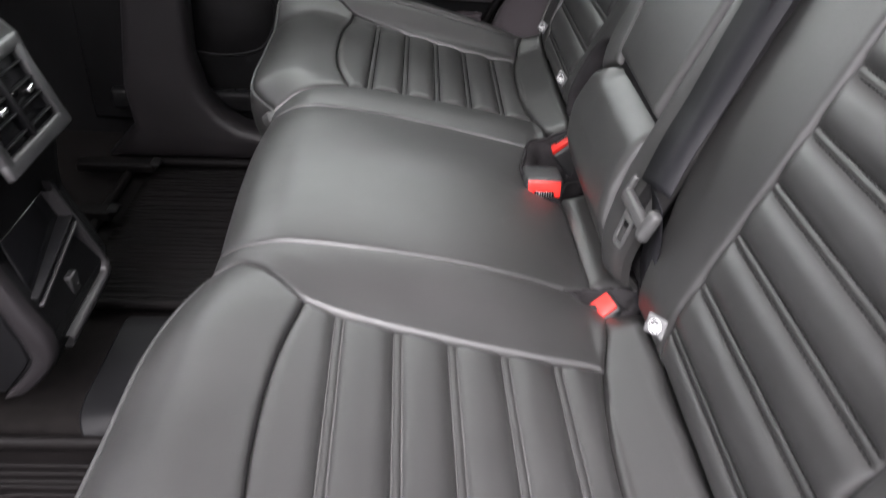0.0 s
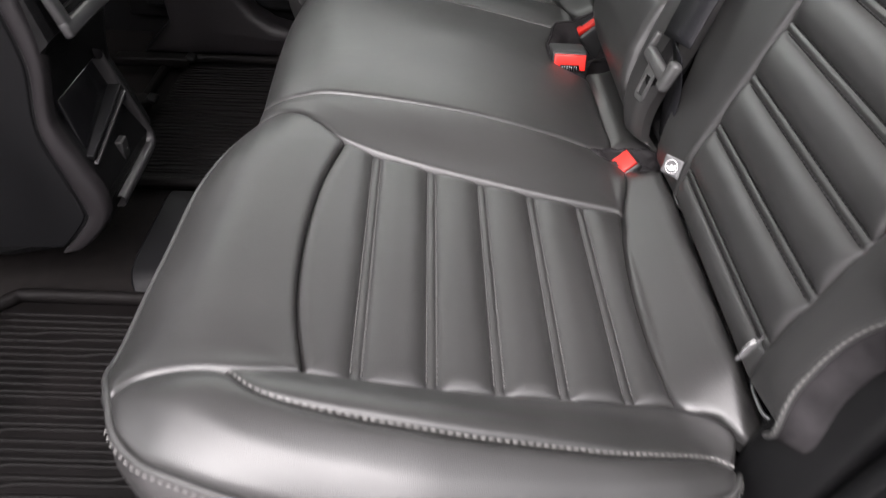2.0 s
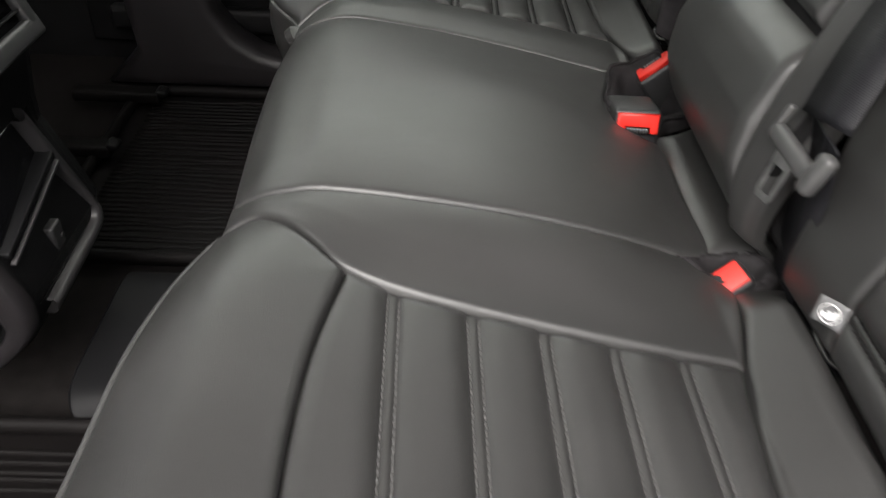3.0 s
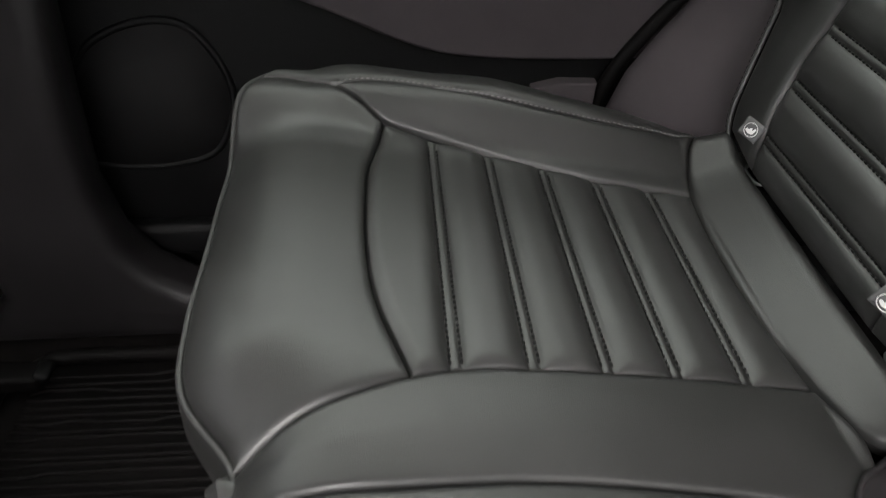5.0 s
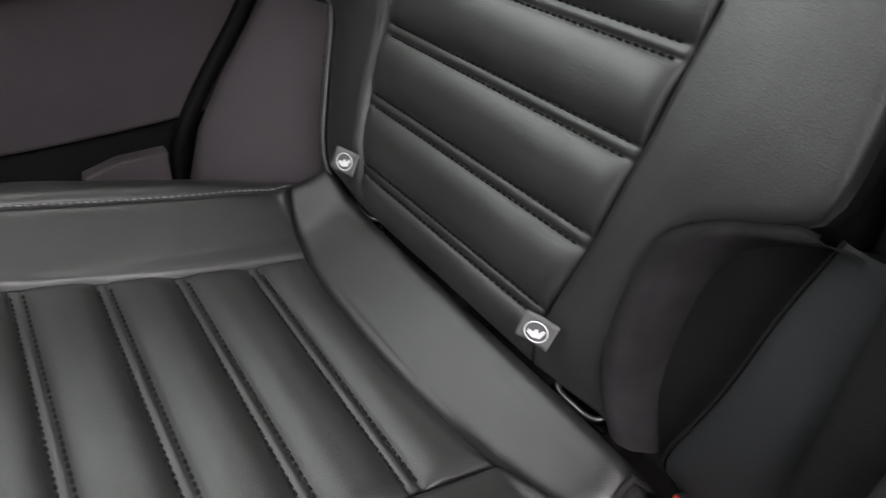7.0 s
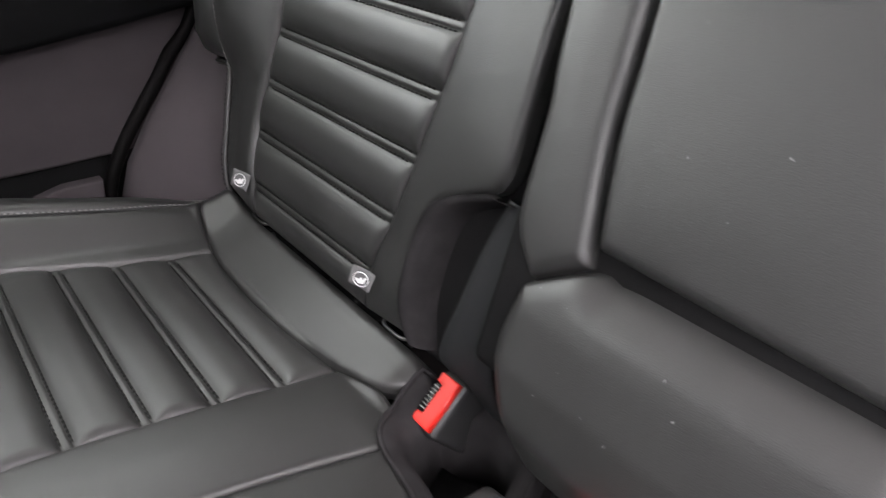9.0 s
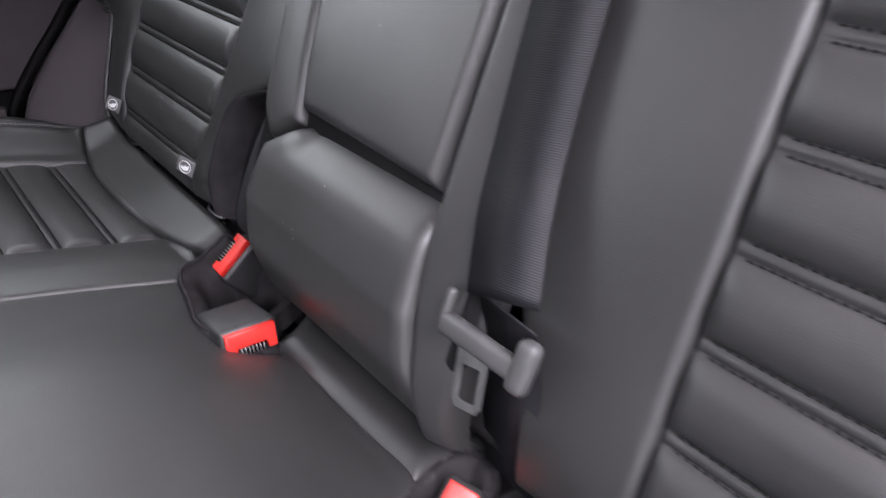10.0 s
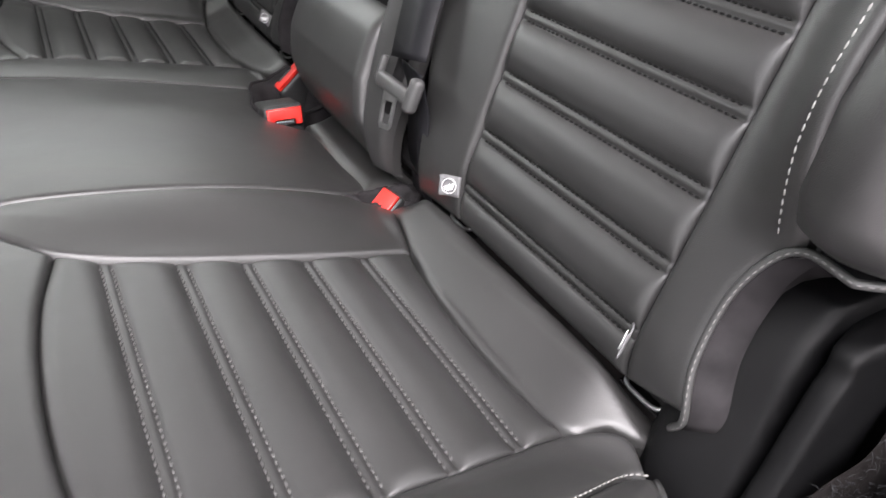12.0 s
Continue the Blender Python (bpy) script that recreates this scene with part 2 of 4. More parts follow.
def slab(outline, thick, bevel=0.0, segments=3):
    """A flat plate of a closed outline [(x, y)], thick along z, with rounded rim."""
    bm = bmesh.new()
    f = bm.faces.new([bm.verts.new((x, y, 0)) for x, y in outline])
    top = bmesh.ops.extrude_face_region(bm, geom=[f])
    bmesh.ops.translate(bm, vec=(0, 0, thick), verts=[v for v in top["geom"] if isinstance(v, bmesh.types.BMVert)])
    bmesh.ops.recalc_face_normals(bm, faces=bm.faces)
    if bevel:
        rim = [e for e in bm.edges if abs(e.verts[0].co.z - e.verts[1].co.z) < 1e-6]
        bmesh.ops.bevel(bm, geom=rim, offset=bevel, segments=segments, profile=0.5, affect="EDGES")
    return bm


def loft(sections, closed=True, caps=True):
    """A skin over sections: equal-length lists of places."""
    bm = bmesh.new()
    rows = [[bm.verts.new(p) for p in s] for s in sections]
    n = len(rows[0])
    for a, b in zip(rows[:-1], rows[1:]):
        for j in range(n if closed else n - 1):
            bm.faces.new((a[j], a[(j + 1) % n], b[(j + 1) % n], b[j]))
    if caps and closed:
        bm.faces.new(rows[0][::-1])
        bm.faces.new(rows[-1])
    bmesh.ops.recalc_face_normals(bm, faces=bm.faces)
    return bm


def stitches(places, normals, pitch=0.0055, length=0.0036, width=0.0007, lift=0.0004):
    """Single stitches along a line of places on a surface: small rounded grains, joined."""
    p, nn = np.array(places, float), np.array(normals, float)
    s = np.r_[0, np.cumsum(np.linalg.norm(np.diff(p, axis=0), axis=1))]
    verts, faces = [], []
    for c in np.arange(pitch, s[-1] - pitch / 2, pitch):
        at = np.array([np.interp(c, s, p[:, k]) for k in range(3)])
        b = np.array([np.interp(c + 1e-3, s, p[:, k]) for k in range(3)]) - np.array([np.interp(c - 1e-3, s, p[:, k]) for k in range(3)])
        nrm = np.array([np.interp(c, s, nn[:, k]) for k in range(3)])
        b = b / max(np.linalg.norm(b), 1e-9)
        side = np.cross(nrm, b)
        at = at + nrm * lift
        base = len(verts)
        for e, w, h in ((-0.5, 0.35, -0.6), (-0.2, 1, 0.6), (0.2, 1, 0.6), (0.5, 0.35, -0.6)):
            for sx, hz in ((-1, -0.8), (0, 1), (1, -0.8)):
                verts.append(at + b * e * length + side * sx * width * w + nrm * width * (hz * w + h * 0.4))
        for q in range(3):
            for r in range(2):
                k = base + q * 3 + r
                faces.append((k, k + 3, k + 4, k + 1))
    me = bpy.data.meshes.new("scrap")
    me.from_pydata([tuple(v) for v in verts], [], faces)
    bm = bmesh.new()
    bm.from_mesh(me)
    bpy.data.meshes.remove(me)
    return bm


# ---- the cushion's form ----
def side_rim(fore):
    """Plan outline of an outboard cushion; fore: how far its front stands out."""
    return [(-0.430, 0.202), (-0.437, 0.222), (0.010 - fore, 0.270), (0.001 - fore, 0.335), (-fore, 0.42), (-0.001 - fore, 0.51), (0.0015 - fore, 0.573), (0.0185 - fore, 0.614), (0.030 - fore, 0.639),
            (-0.409, 0.658), (-0.391, 0.666), (-0.3625, 0.674), (-0.323, 0.679), (-0.245, 0.684), (-0.2045, 0.680), (-0.163, 0.672), (-0.119, 0.661), (-0.073, 0.648), (-0.0325, 0.632), (-0.0085, 0.616), (0.001, 0.598)]


SIDES = {-1: side_rim(0.460), 1: side_rim(0.482)}
SIDES[1][6:9] = [(-0.480, 0.588), (-0.460, 0.634), (-0.446, 0.650)]
SIDES[1][16:] = [(-0.119, 0.668), (-0.073, 0.663), (-0.0325, 0.653), (-0.006, 0.643), (0.004, 0.634)]
FRONT = [(-0.430, -0.202), (-0.433, -0.1), (-0.437, 0.0), (-0.437, 0.1), (-0.430, 0.202)]
RIM = np.vstack([spline([(x, -y) for x, y in SIDES[-1]][::-1], 120), spline(FRONT, 40)[1:-1], spline(SIDES[1], 120)])


def cushion_height(x, y):
    p = np.stack([x, y], 1)
    d = to_line(p, RIM)
    z = 0.345 - 0.2076 * np.minimum(x, 0.0)
    ay = np.abs(y)
    rise = np.clip((ay - 0.565) / 0.06, 0, 1)
    z = z + np.where(y > 0, 0.007, 0.0) * np.clip((ay - 0.545) / 0.06, 0, 1) + (np.where(y > 0, 0.018, 0.010) + 0.017 * np.clip(1 - ((x + 0.19) / 0.22) ** 2, 0, 1)) * rise * rise * (3 - 2 * rise)
    k = np.clip(1 - d / 0.085, 0, 1)
    cy, cx = np.clip((ay - 0.54) / 0.07, 0, 1), np.clip((-x - 0.28) / 0.12, 0, 1)
    corner = cy * cy * (3 - 2 * cy) * cx * cx * (3 - 2 * cx)
    z = z - (np.interp(x, [-0.12, -0.07, -0.03, 0.0], [0.040, 0.034, 0.026, 0.015]) - np.where(y > 0, 0.030, 0.020) * corner) * k ** 2.2
    mid = np.clip((0.27 + y) / 0.09, 0, 1) * np.clip((0.20 - y) / 0.20, 0, 1)
    z = z + 0.017 * np.clip(1 - ((x + 0.21) / 0.17) ** 2, 0, 1) * mid * mid * (3 - 2 * mid)
    foot = np.clip((ay - 0.195) / 0.05, 0, 1) * np.clip((np.where(y > 0, 0.650, 0.605) - ay) / np.where(y > 0, 0.05, 0.10), 0, 1)
    up = np.clip(x + 0.038, 0, 0.060)
    z = z + (0.56 * up - 2.0 * np.clip(x - 0.009, 0, 0.05)) * foot * foot * (3 - 2 * foot)
    fore = np.clip((-x - 0.30) / 0.12, 0, 1)
    z = z - 0.006 * fore ** 2
    return z


def cushion(x, y):
    e = 0.003
    z = cushion_height(x, y)
    dx = (cushion_height(x + e, y) - cushion_height(x - e, y)) / (2 * e)
    dy = (cushion_height(x, y + e) - cushion_height(x, y - e)) / (2 * e)
    n = np.stack([-np.clip(dx, -3, 3), -np.clip(dy, -3, 3), np.ones_like(z)], 1)
    return np.stack([x, y, z], 1), n / np.linalg.norm(n, axis=1)[:, None]


QUILT_X = {-1: [-0.290, -0.235, -0.184, -0.133, -0.081], 1: [-0.295, -0.2415, -0.189, -0.138, -0.085]}
SLANT = {-1: 0.006, 1: 0.0}


def quilting(lines, pitch, deep=0.0064, band=0.0040, slant=0.0):
    """Padded ribs between double-stitched bands."""
    def extra(a, b, d):
        a = a - slant * (np.abs(b) - 0.27) / 0.30
        near = np.min([np.abs(a - c) for c in lines], axis=0)
        half = pitch / 2
        t = np.clip((near - band) / (half - band), 0, 1)
        rib = deep * (1 - (1 - t) ** 2.8)
        # two stitched grooves with a narrow welt between them
        groove = -0.0012 * np.exp(-((near - band) / 0.0014) ** 2)
        welt = 0.0006 * np.clip(1 - (near / (band * 0.8)) ** 2, 0, 1)
        edge = np.clip(d / 0.013, 0, 1)
        edge = edge * (2 - edge)
        return (rib + welt + groove - deep * 0.75) * edge - 0.0042 * (1 - edge)
    return extra


def mirror(pts, s):
    return [(x, y * s) for x, y in pts]


ARCS = {-1: [(-0.325, 0.263), (-0.338, 0.342), (-0.341, 0.43), (-0.335, 0.51), (-0.320, 0.578)],
        1: [(-0.325, 0.263), (-0.347, 0.333), (-0.3555, 0.400), (-0.3565, 0.475), (-0.354, 0.520), (-0.341, 0.582)]}
IN_EDGE = [(-0.325, 0.263), (-0.266, 0.278), (-0.14, 0.287), (-0.036, 0.288)]
OUT_EDGES = {-1: [(-0.320, 0.578), (-0.285, 0.577), (-0.183, 0.567), (-0.037, 0.547)],
             1: [(-0.341, 0.582), (-0.296, 0.573), (-0.187, 0.557), (-0.130, 0.549), (-0.040, 0.546)]}
STITCH = [(-0.369, 0.592), (-0.341, 0.614), (-0.290, 0.625), (-0.206, 0.628), (-0.118, 0.618), (-0.068, 0.606), (-0.021, 0.592), (-0.002, 0.595)]
STITCH_FAR = [(-0.387, 0.618), (-0.352, 0.627), (-0.280, 0.6195), (-0.197, 0.6125), (-0.113, 0.612), (-0.060, 0.618), (-0.012, 0.628)]
SEAM_NEAR = [(-0.430, 0.168), (-0.370, 0.177), (-0.280, 0.181), (-0.150, 0.175), (-0.090, 0.171), (-0.052, 0.170)]
SEAM_FAR = [(-0.430, 0.178), (-0.356, 0.177), (-0.255, 0.190), (-0.149, 0.191), (-0.055, 0.185)]


def on_cushion(pts, n=160, lift=0.0):
    c = spline(pts, n)
    p, nn = cushion(c[:, 0], c[:, 1])
    return p + nn * lift, nn


bench = thing("rear_bench_cushion", "black leather rear bench cushion with quilted inserts and pale stitching", "car seat")
for s, seam in ((-1, SEAM_NEAR), (1, SEAM_FAR)):
    SIDE = SIDES[s]
    knee = SIDE[7]
    m = lambda pts: mirror(pts, s)
    stitch = STITCH if s < 0 else STITCH_FAR
    turn = [knee, (knee[0] + 0.008, 0.602), (knee[0] + 0.019, 0.594), (-0.401, 0.590)] if s < 0 else [knee, (-0.430, 0.633), (-0.405, 0.626)]
    cheek = [(-0.371, 0.588), (-0.347, 0.584), (-0.320, 0.578)] if s < 0 else [(-0.388, 0.617), (-0.365, 0.601), (-0.341, 0.582)]
    ARC, OUT_EDGE = ARCS[s], OUT_EDGES[s]
    inner = [(-0.430, 0.202), (-0.395, 0.204), (-0.352, 0.238), (-0.325, 0.263)] if s < 0 else [(-0.436, 0.208), (-0.404, 0.226), (-0.362, 0.245), (-0.325, 0.263)]
    rear = [(-0.037, 0.547), (-0.010, 0.556), (0.004, 0.570), (-0.002, 0.595)] if s < 0 else [(-0.040, 0.546), (-0.034, 0.585), (-0.024, 0.615), (-0.012, 0.628)]
    front = [inner[0]] + SIDE[1:7] + [knee]
    part("front_bolster", panel(cushion, m(front), m(ARC), m(inner), m(turn + cheek),
         nu=60, nv=48, radius=0.008, depth=0.003, puff=0.004), LEATHER, bench)
    part("quilted_insert", panel(cushion, m(ARC), m([(-0.036, 0.288), (-0.046, 0.39), (-0.046, 0.48), rear[0]]), m(IN_EDGE), m(OUT_EDGE),
         nu=56, nv=300, radius=0.004, depth=0.001, extra=quilting(QUILT_X[s], 0.0515, slant=SLANT[s])), LEATHER_SOFT, bench, "ribbed quilted leather insert")
    part("inner_bolster", panel(cushion, m(inner[:-1] + IN_EDGE), m(seam), None, m([(-0.036, 0.288), (-0.025, 0.24), (-0.017, 0.200) if s < 0 else (-0.03, 0.20), seam[-1]]),
         nu=80, nv=36, radius=0.006, depth=0.0025, puff=0.004), LEATHER, bench)
    part("outer_band", panel(cushion, m(cheek[:-1] + OUT_EDGE), m(stitch), None, m(rear),
         nu=70, nv=26, radius=0.006, depth=0.0025, puff=0.003), LEATHER, bench)
    rim = [knee] + SIDE[8:-1] + [(0.0, 0.600) if s < 0 else (-0.006, 0.632)]
    part("outer_roll", panel(cushion, m(turn + stitch), m(rim), None, None, nu=90, nv=30, radius=0.008, depth=0.004, puff=0.009 if s < 0 else 0.018), LEATHER, bench)
    part("rear_strip", panel(cushion, m([(-0.036, 0.288), (-0.046, 0.39), (-0.046, 0.48)] + (rear[:2] + [(0.005, 0.572)] if s < 0 else rear)),
         m([(0.07, 0.205), (0.07, 0.35), (0.07, 0.48), (0.05, 0.59) if s < 0 else (0.06, 0.630)]), m([(-0.036, 0.288), (-0.024, 0.238), (-0.014, 0.199), (0.03, 0.190), (0.07, 0.205)] if s < 0 else [(-0.036, 0.288), (-0.020, 0.235), (0.03, 0.205), (0.07, 0.205)]),
         nu=48, nv=40, radius=0.007, depth=0.0035, puff=0.004), LEATHER, bench)
    # side and front skirt below the piping
    base = spline(m(SIDE), 110)
    tops, _ = cushion(base[:, 0], base[:, 1])
    mid = np.array([-0.15, 0.40 * s])
    rows = []
    for drop, inset in ((0.0, 0.000), (0.012, -0.003), (0.03, -0.004), (0.055, 0.000), (0.088, 0.010), (0.092, 0.015), (0.096, 0.011), (0.125, 0.022), (0.155, 0.042), (0.175, 0.07)):
        way = mid - base
        way /= np.linalg.norm(way, axis=1)[:, None]
        q = base + way * inset
        rows.append([(q[i, 0], q[i, 1], tops[i, 2] - 0.004 - drop) for i in range(len(q))])
    part("skirt", loft(rows, closed=False), LEATHER, bench, "smooth leather side facing below the piping")
    part("piping", tube(tops + np.array([0, 0, -0.003]), 0.0026, 8), PIPING, bench)
    # stitches of the ribs, the far ones coloured dark for shade in their holes
    for c in QUILT_X[s]:
        for o in (-0.0040, 0.0040):
            y0 = np.interp(c + o, [q[0] for q in IN_EDGE], [q[1] for q in IN_EDGE]) + 0.006
            y1 = np.interp(c + o, [q[0] for q in OUT_EDGE], [q[1] for q in OUT_EDGE]) - 0.006
            pl, nn = on_cushion([(c + o + SLANT[s] * (y0 - 0.27) / 0.3, s * y0), (c + o + SLANT[s] * (y1 - 0.27) / 0.3, s * y1)], 60, -0.0051)
            part("seam_thread", stitches(pl, nn, 0.0060, 0.0044, 0.0010 if s < 0 else 0.0012), THREAD_DARK if s < 0 else THREAD_SHADED, bench)
    pl, nn = on_cushion(m(stitch), 160, 0.0006)
    part("top_stitching", stitches(pl, nn, 0.0056, 0.0040, 0.0007), THREAD_LIGHT, bench, "pale decorative stitching")
    under = tops + np.array([0, 0, -0.0052])
    away = base - mid
    away /= np.linalg.norm(away, axis=1)[:, None]
    part("skirt_stitching", stitches(under[52:] + np.c_[away[52:] * 0.0036, np.zeros(len(away) - 52)], np.c_[away[52:], np.zeros(len(away) - 52)], 0.0056, 0.0038, 0.0006),
         THREAD_LIGHT, bench, "pale decorative stitching")

rear_edge = [(-0.052, -0.170), (-0.022, -0.149), (-0.024, -0.08), (-0.026, 0.02), (-0.045, 0.036), (-0.070, 0.045), (-0.076, 0.092), (-0.066, 0.135), (-0.055, 0.185)]
part("centre_cushion", panel(cushion, [(-0.430, -0.172), (-0.433, -0.1), (-0.437, 0.0), (-0.437, 0.1), (-0.430, 0.178)],
     rear_edge, mirror(SEAM_NEAR, -1), SEAM_FAR, nu=90, nv=64, radius=0.007, depth=0.003, puff=0.004), LEATHER, bench, "plain smooth leather middle cushion")
base = spline(FRONT, 60)
tops, _ = cushion(base[:, 0], base[:, 1])
part("skirt", loft([[(q[0] + i, q[1], q[2] - d) for q in tops] for d, i in ((0.008, 0), (0.02, -0.004), (0.06, 0.0), (0.12, 0.02), (0.17, 0.06))], closed=False), LEATHER, bench)
part("rear_welt", panel(cushion, [(-0.026, -0.15), (-0.024, -0.08), (-0.026, 0.03), (-0.03, 0.055)], [(0.05, -0.15), (0.045, -0.05), (0.04, 0.04), (0.035, 0.10)],
     nu=40, nv=20, radius=0.022, depth=0.012, puff=0.006), LEATHER, bench)

# ---- the backrests' form ----
LEAN = 0.387
NB = Vector((-1, 0, LEAN)).normalized()


def backrest(z, y):
    """The seat back's plane: z up it, y across the car; its foot rolls back under."""
    foot = np.clip((0.43 - z) / 0.05, 0, 2)
    x = LEAN * z - 0.147 + 0.012 * foot ** 2
    n = np.tile(np.array(NB), (len(z), 1))
    return np.stack([x, y, z], 1), n


def wing(z, y):
    """The outer bolster comes forward towards its stitched edge, more so higher up."""
    p, n = backrest(z, y)
    t = np.clip((np.abs(y) - 0.552) / (0.065 + np.where(y > 0, 0.030, 0.0) + 0.09 * np.clip(z - 0.56, 0, 1)), 0, 1)
    h = np.clip((z - 0.508) / 0.10, 0, 1)
    return p + n * (0.042 * t * t * (3 - 2 * t) * h * (2 - h))[:, None], n


BACK_Z = {-1: [0.412, 0.461, 0.511, 0.561, 0.611, 0.662, 0.713, 0.764, 0.815], 1: [0.414, 0.4645, 0.5155, 0.5655, 0.6165, 0.6675, 0.7185, 0.7695, 0.8205]}
TOP = 0.90
FOOT = {-1: [(0.39, 0.600), (0.43, 0.592), (0.47, 0.592), (0.500, 0.604), (0.516, 0.618)],
        1: [(0.39, 0.608), (0.43, 0.620), (0.47, 0.633), (0.500, 0.642), (0.516, 0.646)]}
INSERT_IN = {-1: [(0.375, 0.296), (0.47, 0.290), (0.6, 0.284), (TOP, 0.272)],
             1: [(0.375, 0.322), (0.416, 0.315), (0.465, 0.302), (0.514, 0.293), (0.563, 0.285), (0.611, 0.277), (TOP, 0.245)]}
INSERT_OUT = {-1: [(0.375, 0.540), (0.6, 0.546), (TOP, 0.556)],
              1: [(0.375, 0.547), (0.416, 0.551), (0.466, 0.563), (0.520, 0.564), (0.572, 0.562), (TOP, 0.572)]}
SPREAD = {-1: 0.0, 1: 0.030}
backs = {}
for s, name in ((-1, "near"), (1, "far")):
    back = thing("rear_seat_back", "reclined black leather rear backrest with horizontal quilted ribs", "car seat", "rear backrests")
    backs[s] = back
    m = lambda pts: [(z, y * s) for z, y in pts]
    part("quilted_insert", panel(backrest, m(INSERT_IN[s]), m(INSERT_OUT[s]), nu=460, nv=48,
         radius=0.004, depth=0.001, extra=quilting(BACK_Z[s], 0.051)), LEATHER_SOFT, back, "ribbed quilted leather insert")
    if s < 0:
        part("inner_band", panel(backrest, m([(0.365, 0.205), (0.415, 0.203), (0.46, 0.185), (0.50, 0.166), (0.65, 0.132), (TOP, 0.10)]), m(INSERT_IN[s]), nu=80, nv=32,
             radius=0.008, depth=0.0035, puff=0.003), LEATHER, back)
    else:
        part("inner_band", panel(backrest, m([(0.385, 0.246), (0.42, 0.262), (0.47, 0.262), (0.498, 0.247), (0.518, 0.202), (0.535, 0.188), (0.60, 0.187), (TOP, 0.185)]), m(INSERT_IN[s]), nu=80, nv=32,
             radius=0.008, depth=0.0035, puff=0.003), LEATHER, back)
    part("outer_bolster", panel(wing, m(INSERT_OUT[s]), m(FOOT[s] + [(0.60, 0.619 + SPREAD[s]), (0.70, 0.628 + SPREAD[s]), (TOP, 0.645 + SPREAD[s])]), nu=70, nv=26,
         radius=0.009, depth=0.004, puff=0.004), LEATHER, back)
    # rib stitches of the backrest, their shade given by the darker thread colour
    for zc in BACK_Z[s]:
        for o in (-0.0040, 0.0040):
            z = zc + o
            y0, y1 = np.interp(z, *zip(*INSERT_IN[s])) + 0.006, np.interp(z, *zip(*INSERT_OUT[s])) - 0.006
            yy = np.linspace(y0, y1, 40) * s
            pl, nn = backrest(np.full(40, z), yy)
            part("seam_thread", stitches(pl - nn * 0.0051, nn, 0.0060, 0.0044, 0.0010), THREAD_SHADED, back)

# ---- middle of the seat back ----
near_back, far_back = backs[-1], backs[1]


def proud(amount):
    def surface(z, y):
        p, n = backrest(z, y)
        return p + n * amount, n
    return surface


def roll_form(z, y):
    """The bulging lower roll under the folding armrest."""
    p, n = backrest(z, y)
    off = np.interp(z, [0.340, 0.36, 0.38, 0.41, 0.445, 0.480, 0.53], [-0.004, 0.012, 0.025, 0.038, 0.044, 0.042, 0.036])
    under = np.clip((z - 0.490) / 0.038, 0, 1) * np.clip((0.085 - y) / 0.03, 0, 1)
    return p + n * (off - 0.026 * under ** 1.6)[:, None], n


part("armrest", panel(proud(0.038), [(0.521, -0.108), (0.66, -0.113), (TOP, -0.120)], [(0.526, 0.074), (0.584, 0.086), (0.655, 0.090), (TOP, 0.108)], nu=70, nv=50, radius=0.010, depth=0.018, puff=0.002),
     LEATHER, near_back, "folded-up leather armrest cover")
part("lower_roll", panel(roll_form, [(0.342, -0.150), (0.40, -0.135), (0.46, -0.120), (0.530, -0.113)], [(0.342, 0.085), (0.38, 0.093), (0.40, 0.100), (0.424, 0.110), (0.4555, 0.119), (0.492, 0.115)],
     [(0.342, -0.150), (0.338, -0.03), (0.342, 0.085)], [(0.530, -0.113), (0.532, -0.05), (0.531, 0.03), (0.515, 0.074), (0.492, 0.115)], nu=70, nv=60, radius=0.014, depth=0.007, puff=0.001),
     LEATHER, near_back, "smooth bulging leather roll")
part("armrest_side", panel(proud(0.034), [(0.516, 0.075), (0.584, 0.088), (0.655, 0.092), (TOP, 0.110)], [(0.493, 0.116), (0.523, 0.140), (0.590, 0.144), (0.637, 0.151), (TOP, 0.172)], nu=60, nv=24, radius=0.010, depth=0.009, puff=0.003), LEATHER, near_back)
def channel(z, y):
    """The strip beside the belt slopes back towards it."""
    p, n = backrest(z, y)
    t = np.clip((-0.113 - y) / 0.05, 0, 1)
    return p + n * (0.036 - 0.020 * t * t)[:, None], n


part("belt_channel", panel(channel, [(0.36, -0.160), (0.42, -0.163), (0.50, -0.166), (0.65, -0.155), (TOP, -0.145)], [(0.36, -0.140), (0.42, -0.128), (0.50, -0.113), (0.66, -0.114), (TOP, -0.121)],
     nu=50, nv=26, radius=0.007, depth=0.006), LEATHER, near_back, "plain leather strip beside the belt")
bm = block((0.036, 0.312, 0.50), 0.008, 2)
bmesh.ops.rotate(bm, cent=(0, 0, 0), matrix=Matrix.Rotation(math.atan(LEAN), 3, "Y"), verts=bm.verts)
bmesh.ops.translate(bm, vec=(LEAN * 0.66 - 0.147 - 0.006, -0.006, 0.66), verts=bm.verts)
part("middle_core", bm, FABRIC, near_back, "charcoal fabric core of the middle section")
# backing panels close the seams from behind
for back, y0, y1 in ((near_back, -0.578, 0.182), (far_back, 0.187, 0.62)):
    bm = block((0.05, y1 - y0, 0.60), 0.01, 2)
    bmesh.ops.rotate(bm, cent=(0, 0, 0), matrix=Matrix.Rotation(math.atan(LEAN), 3, "Y"), verts=bm.verts)
    bmesh.ops.translate(bm, vec=(LEAN * 0.64 - 0.147 + 0.050, (y0 + y1) / 2, 0.64), verts=bm.verts)
    part("back_shell", bm, FABRIC, back, "charcoal fabric shell")
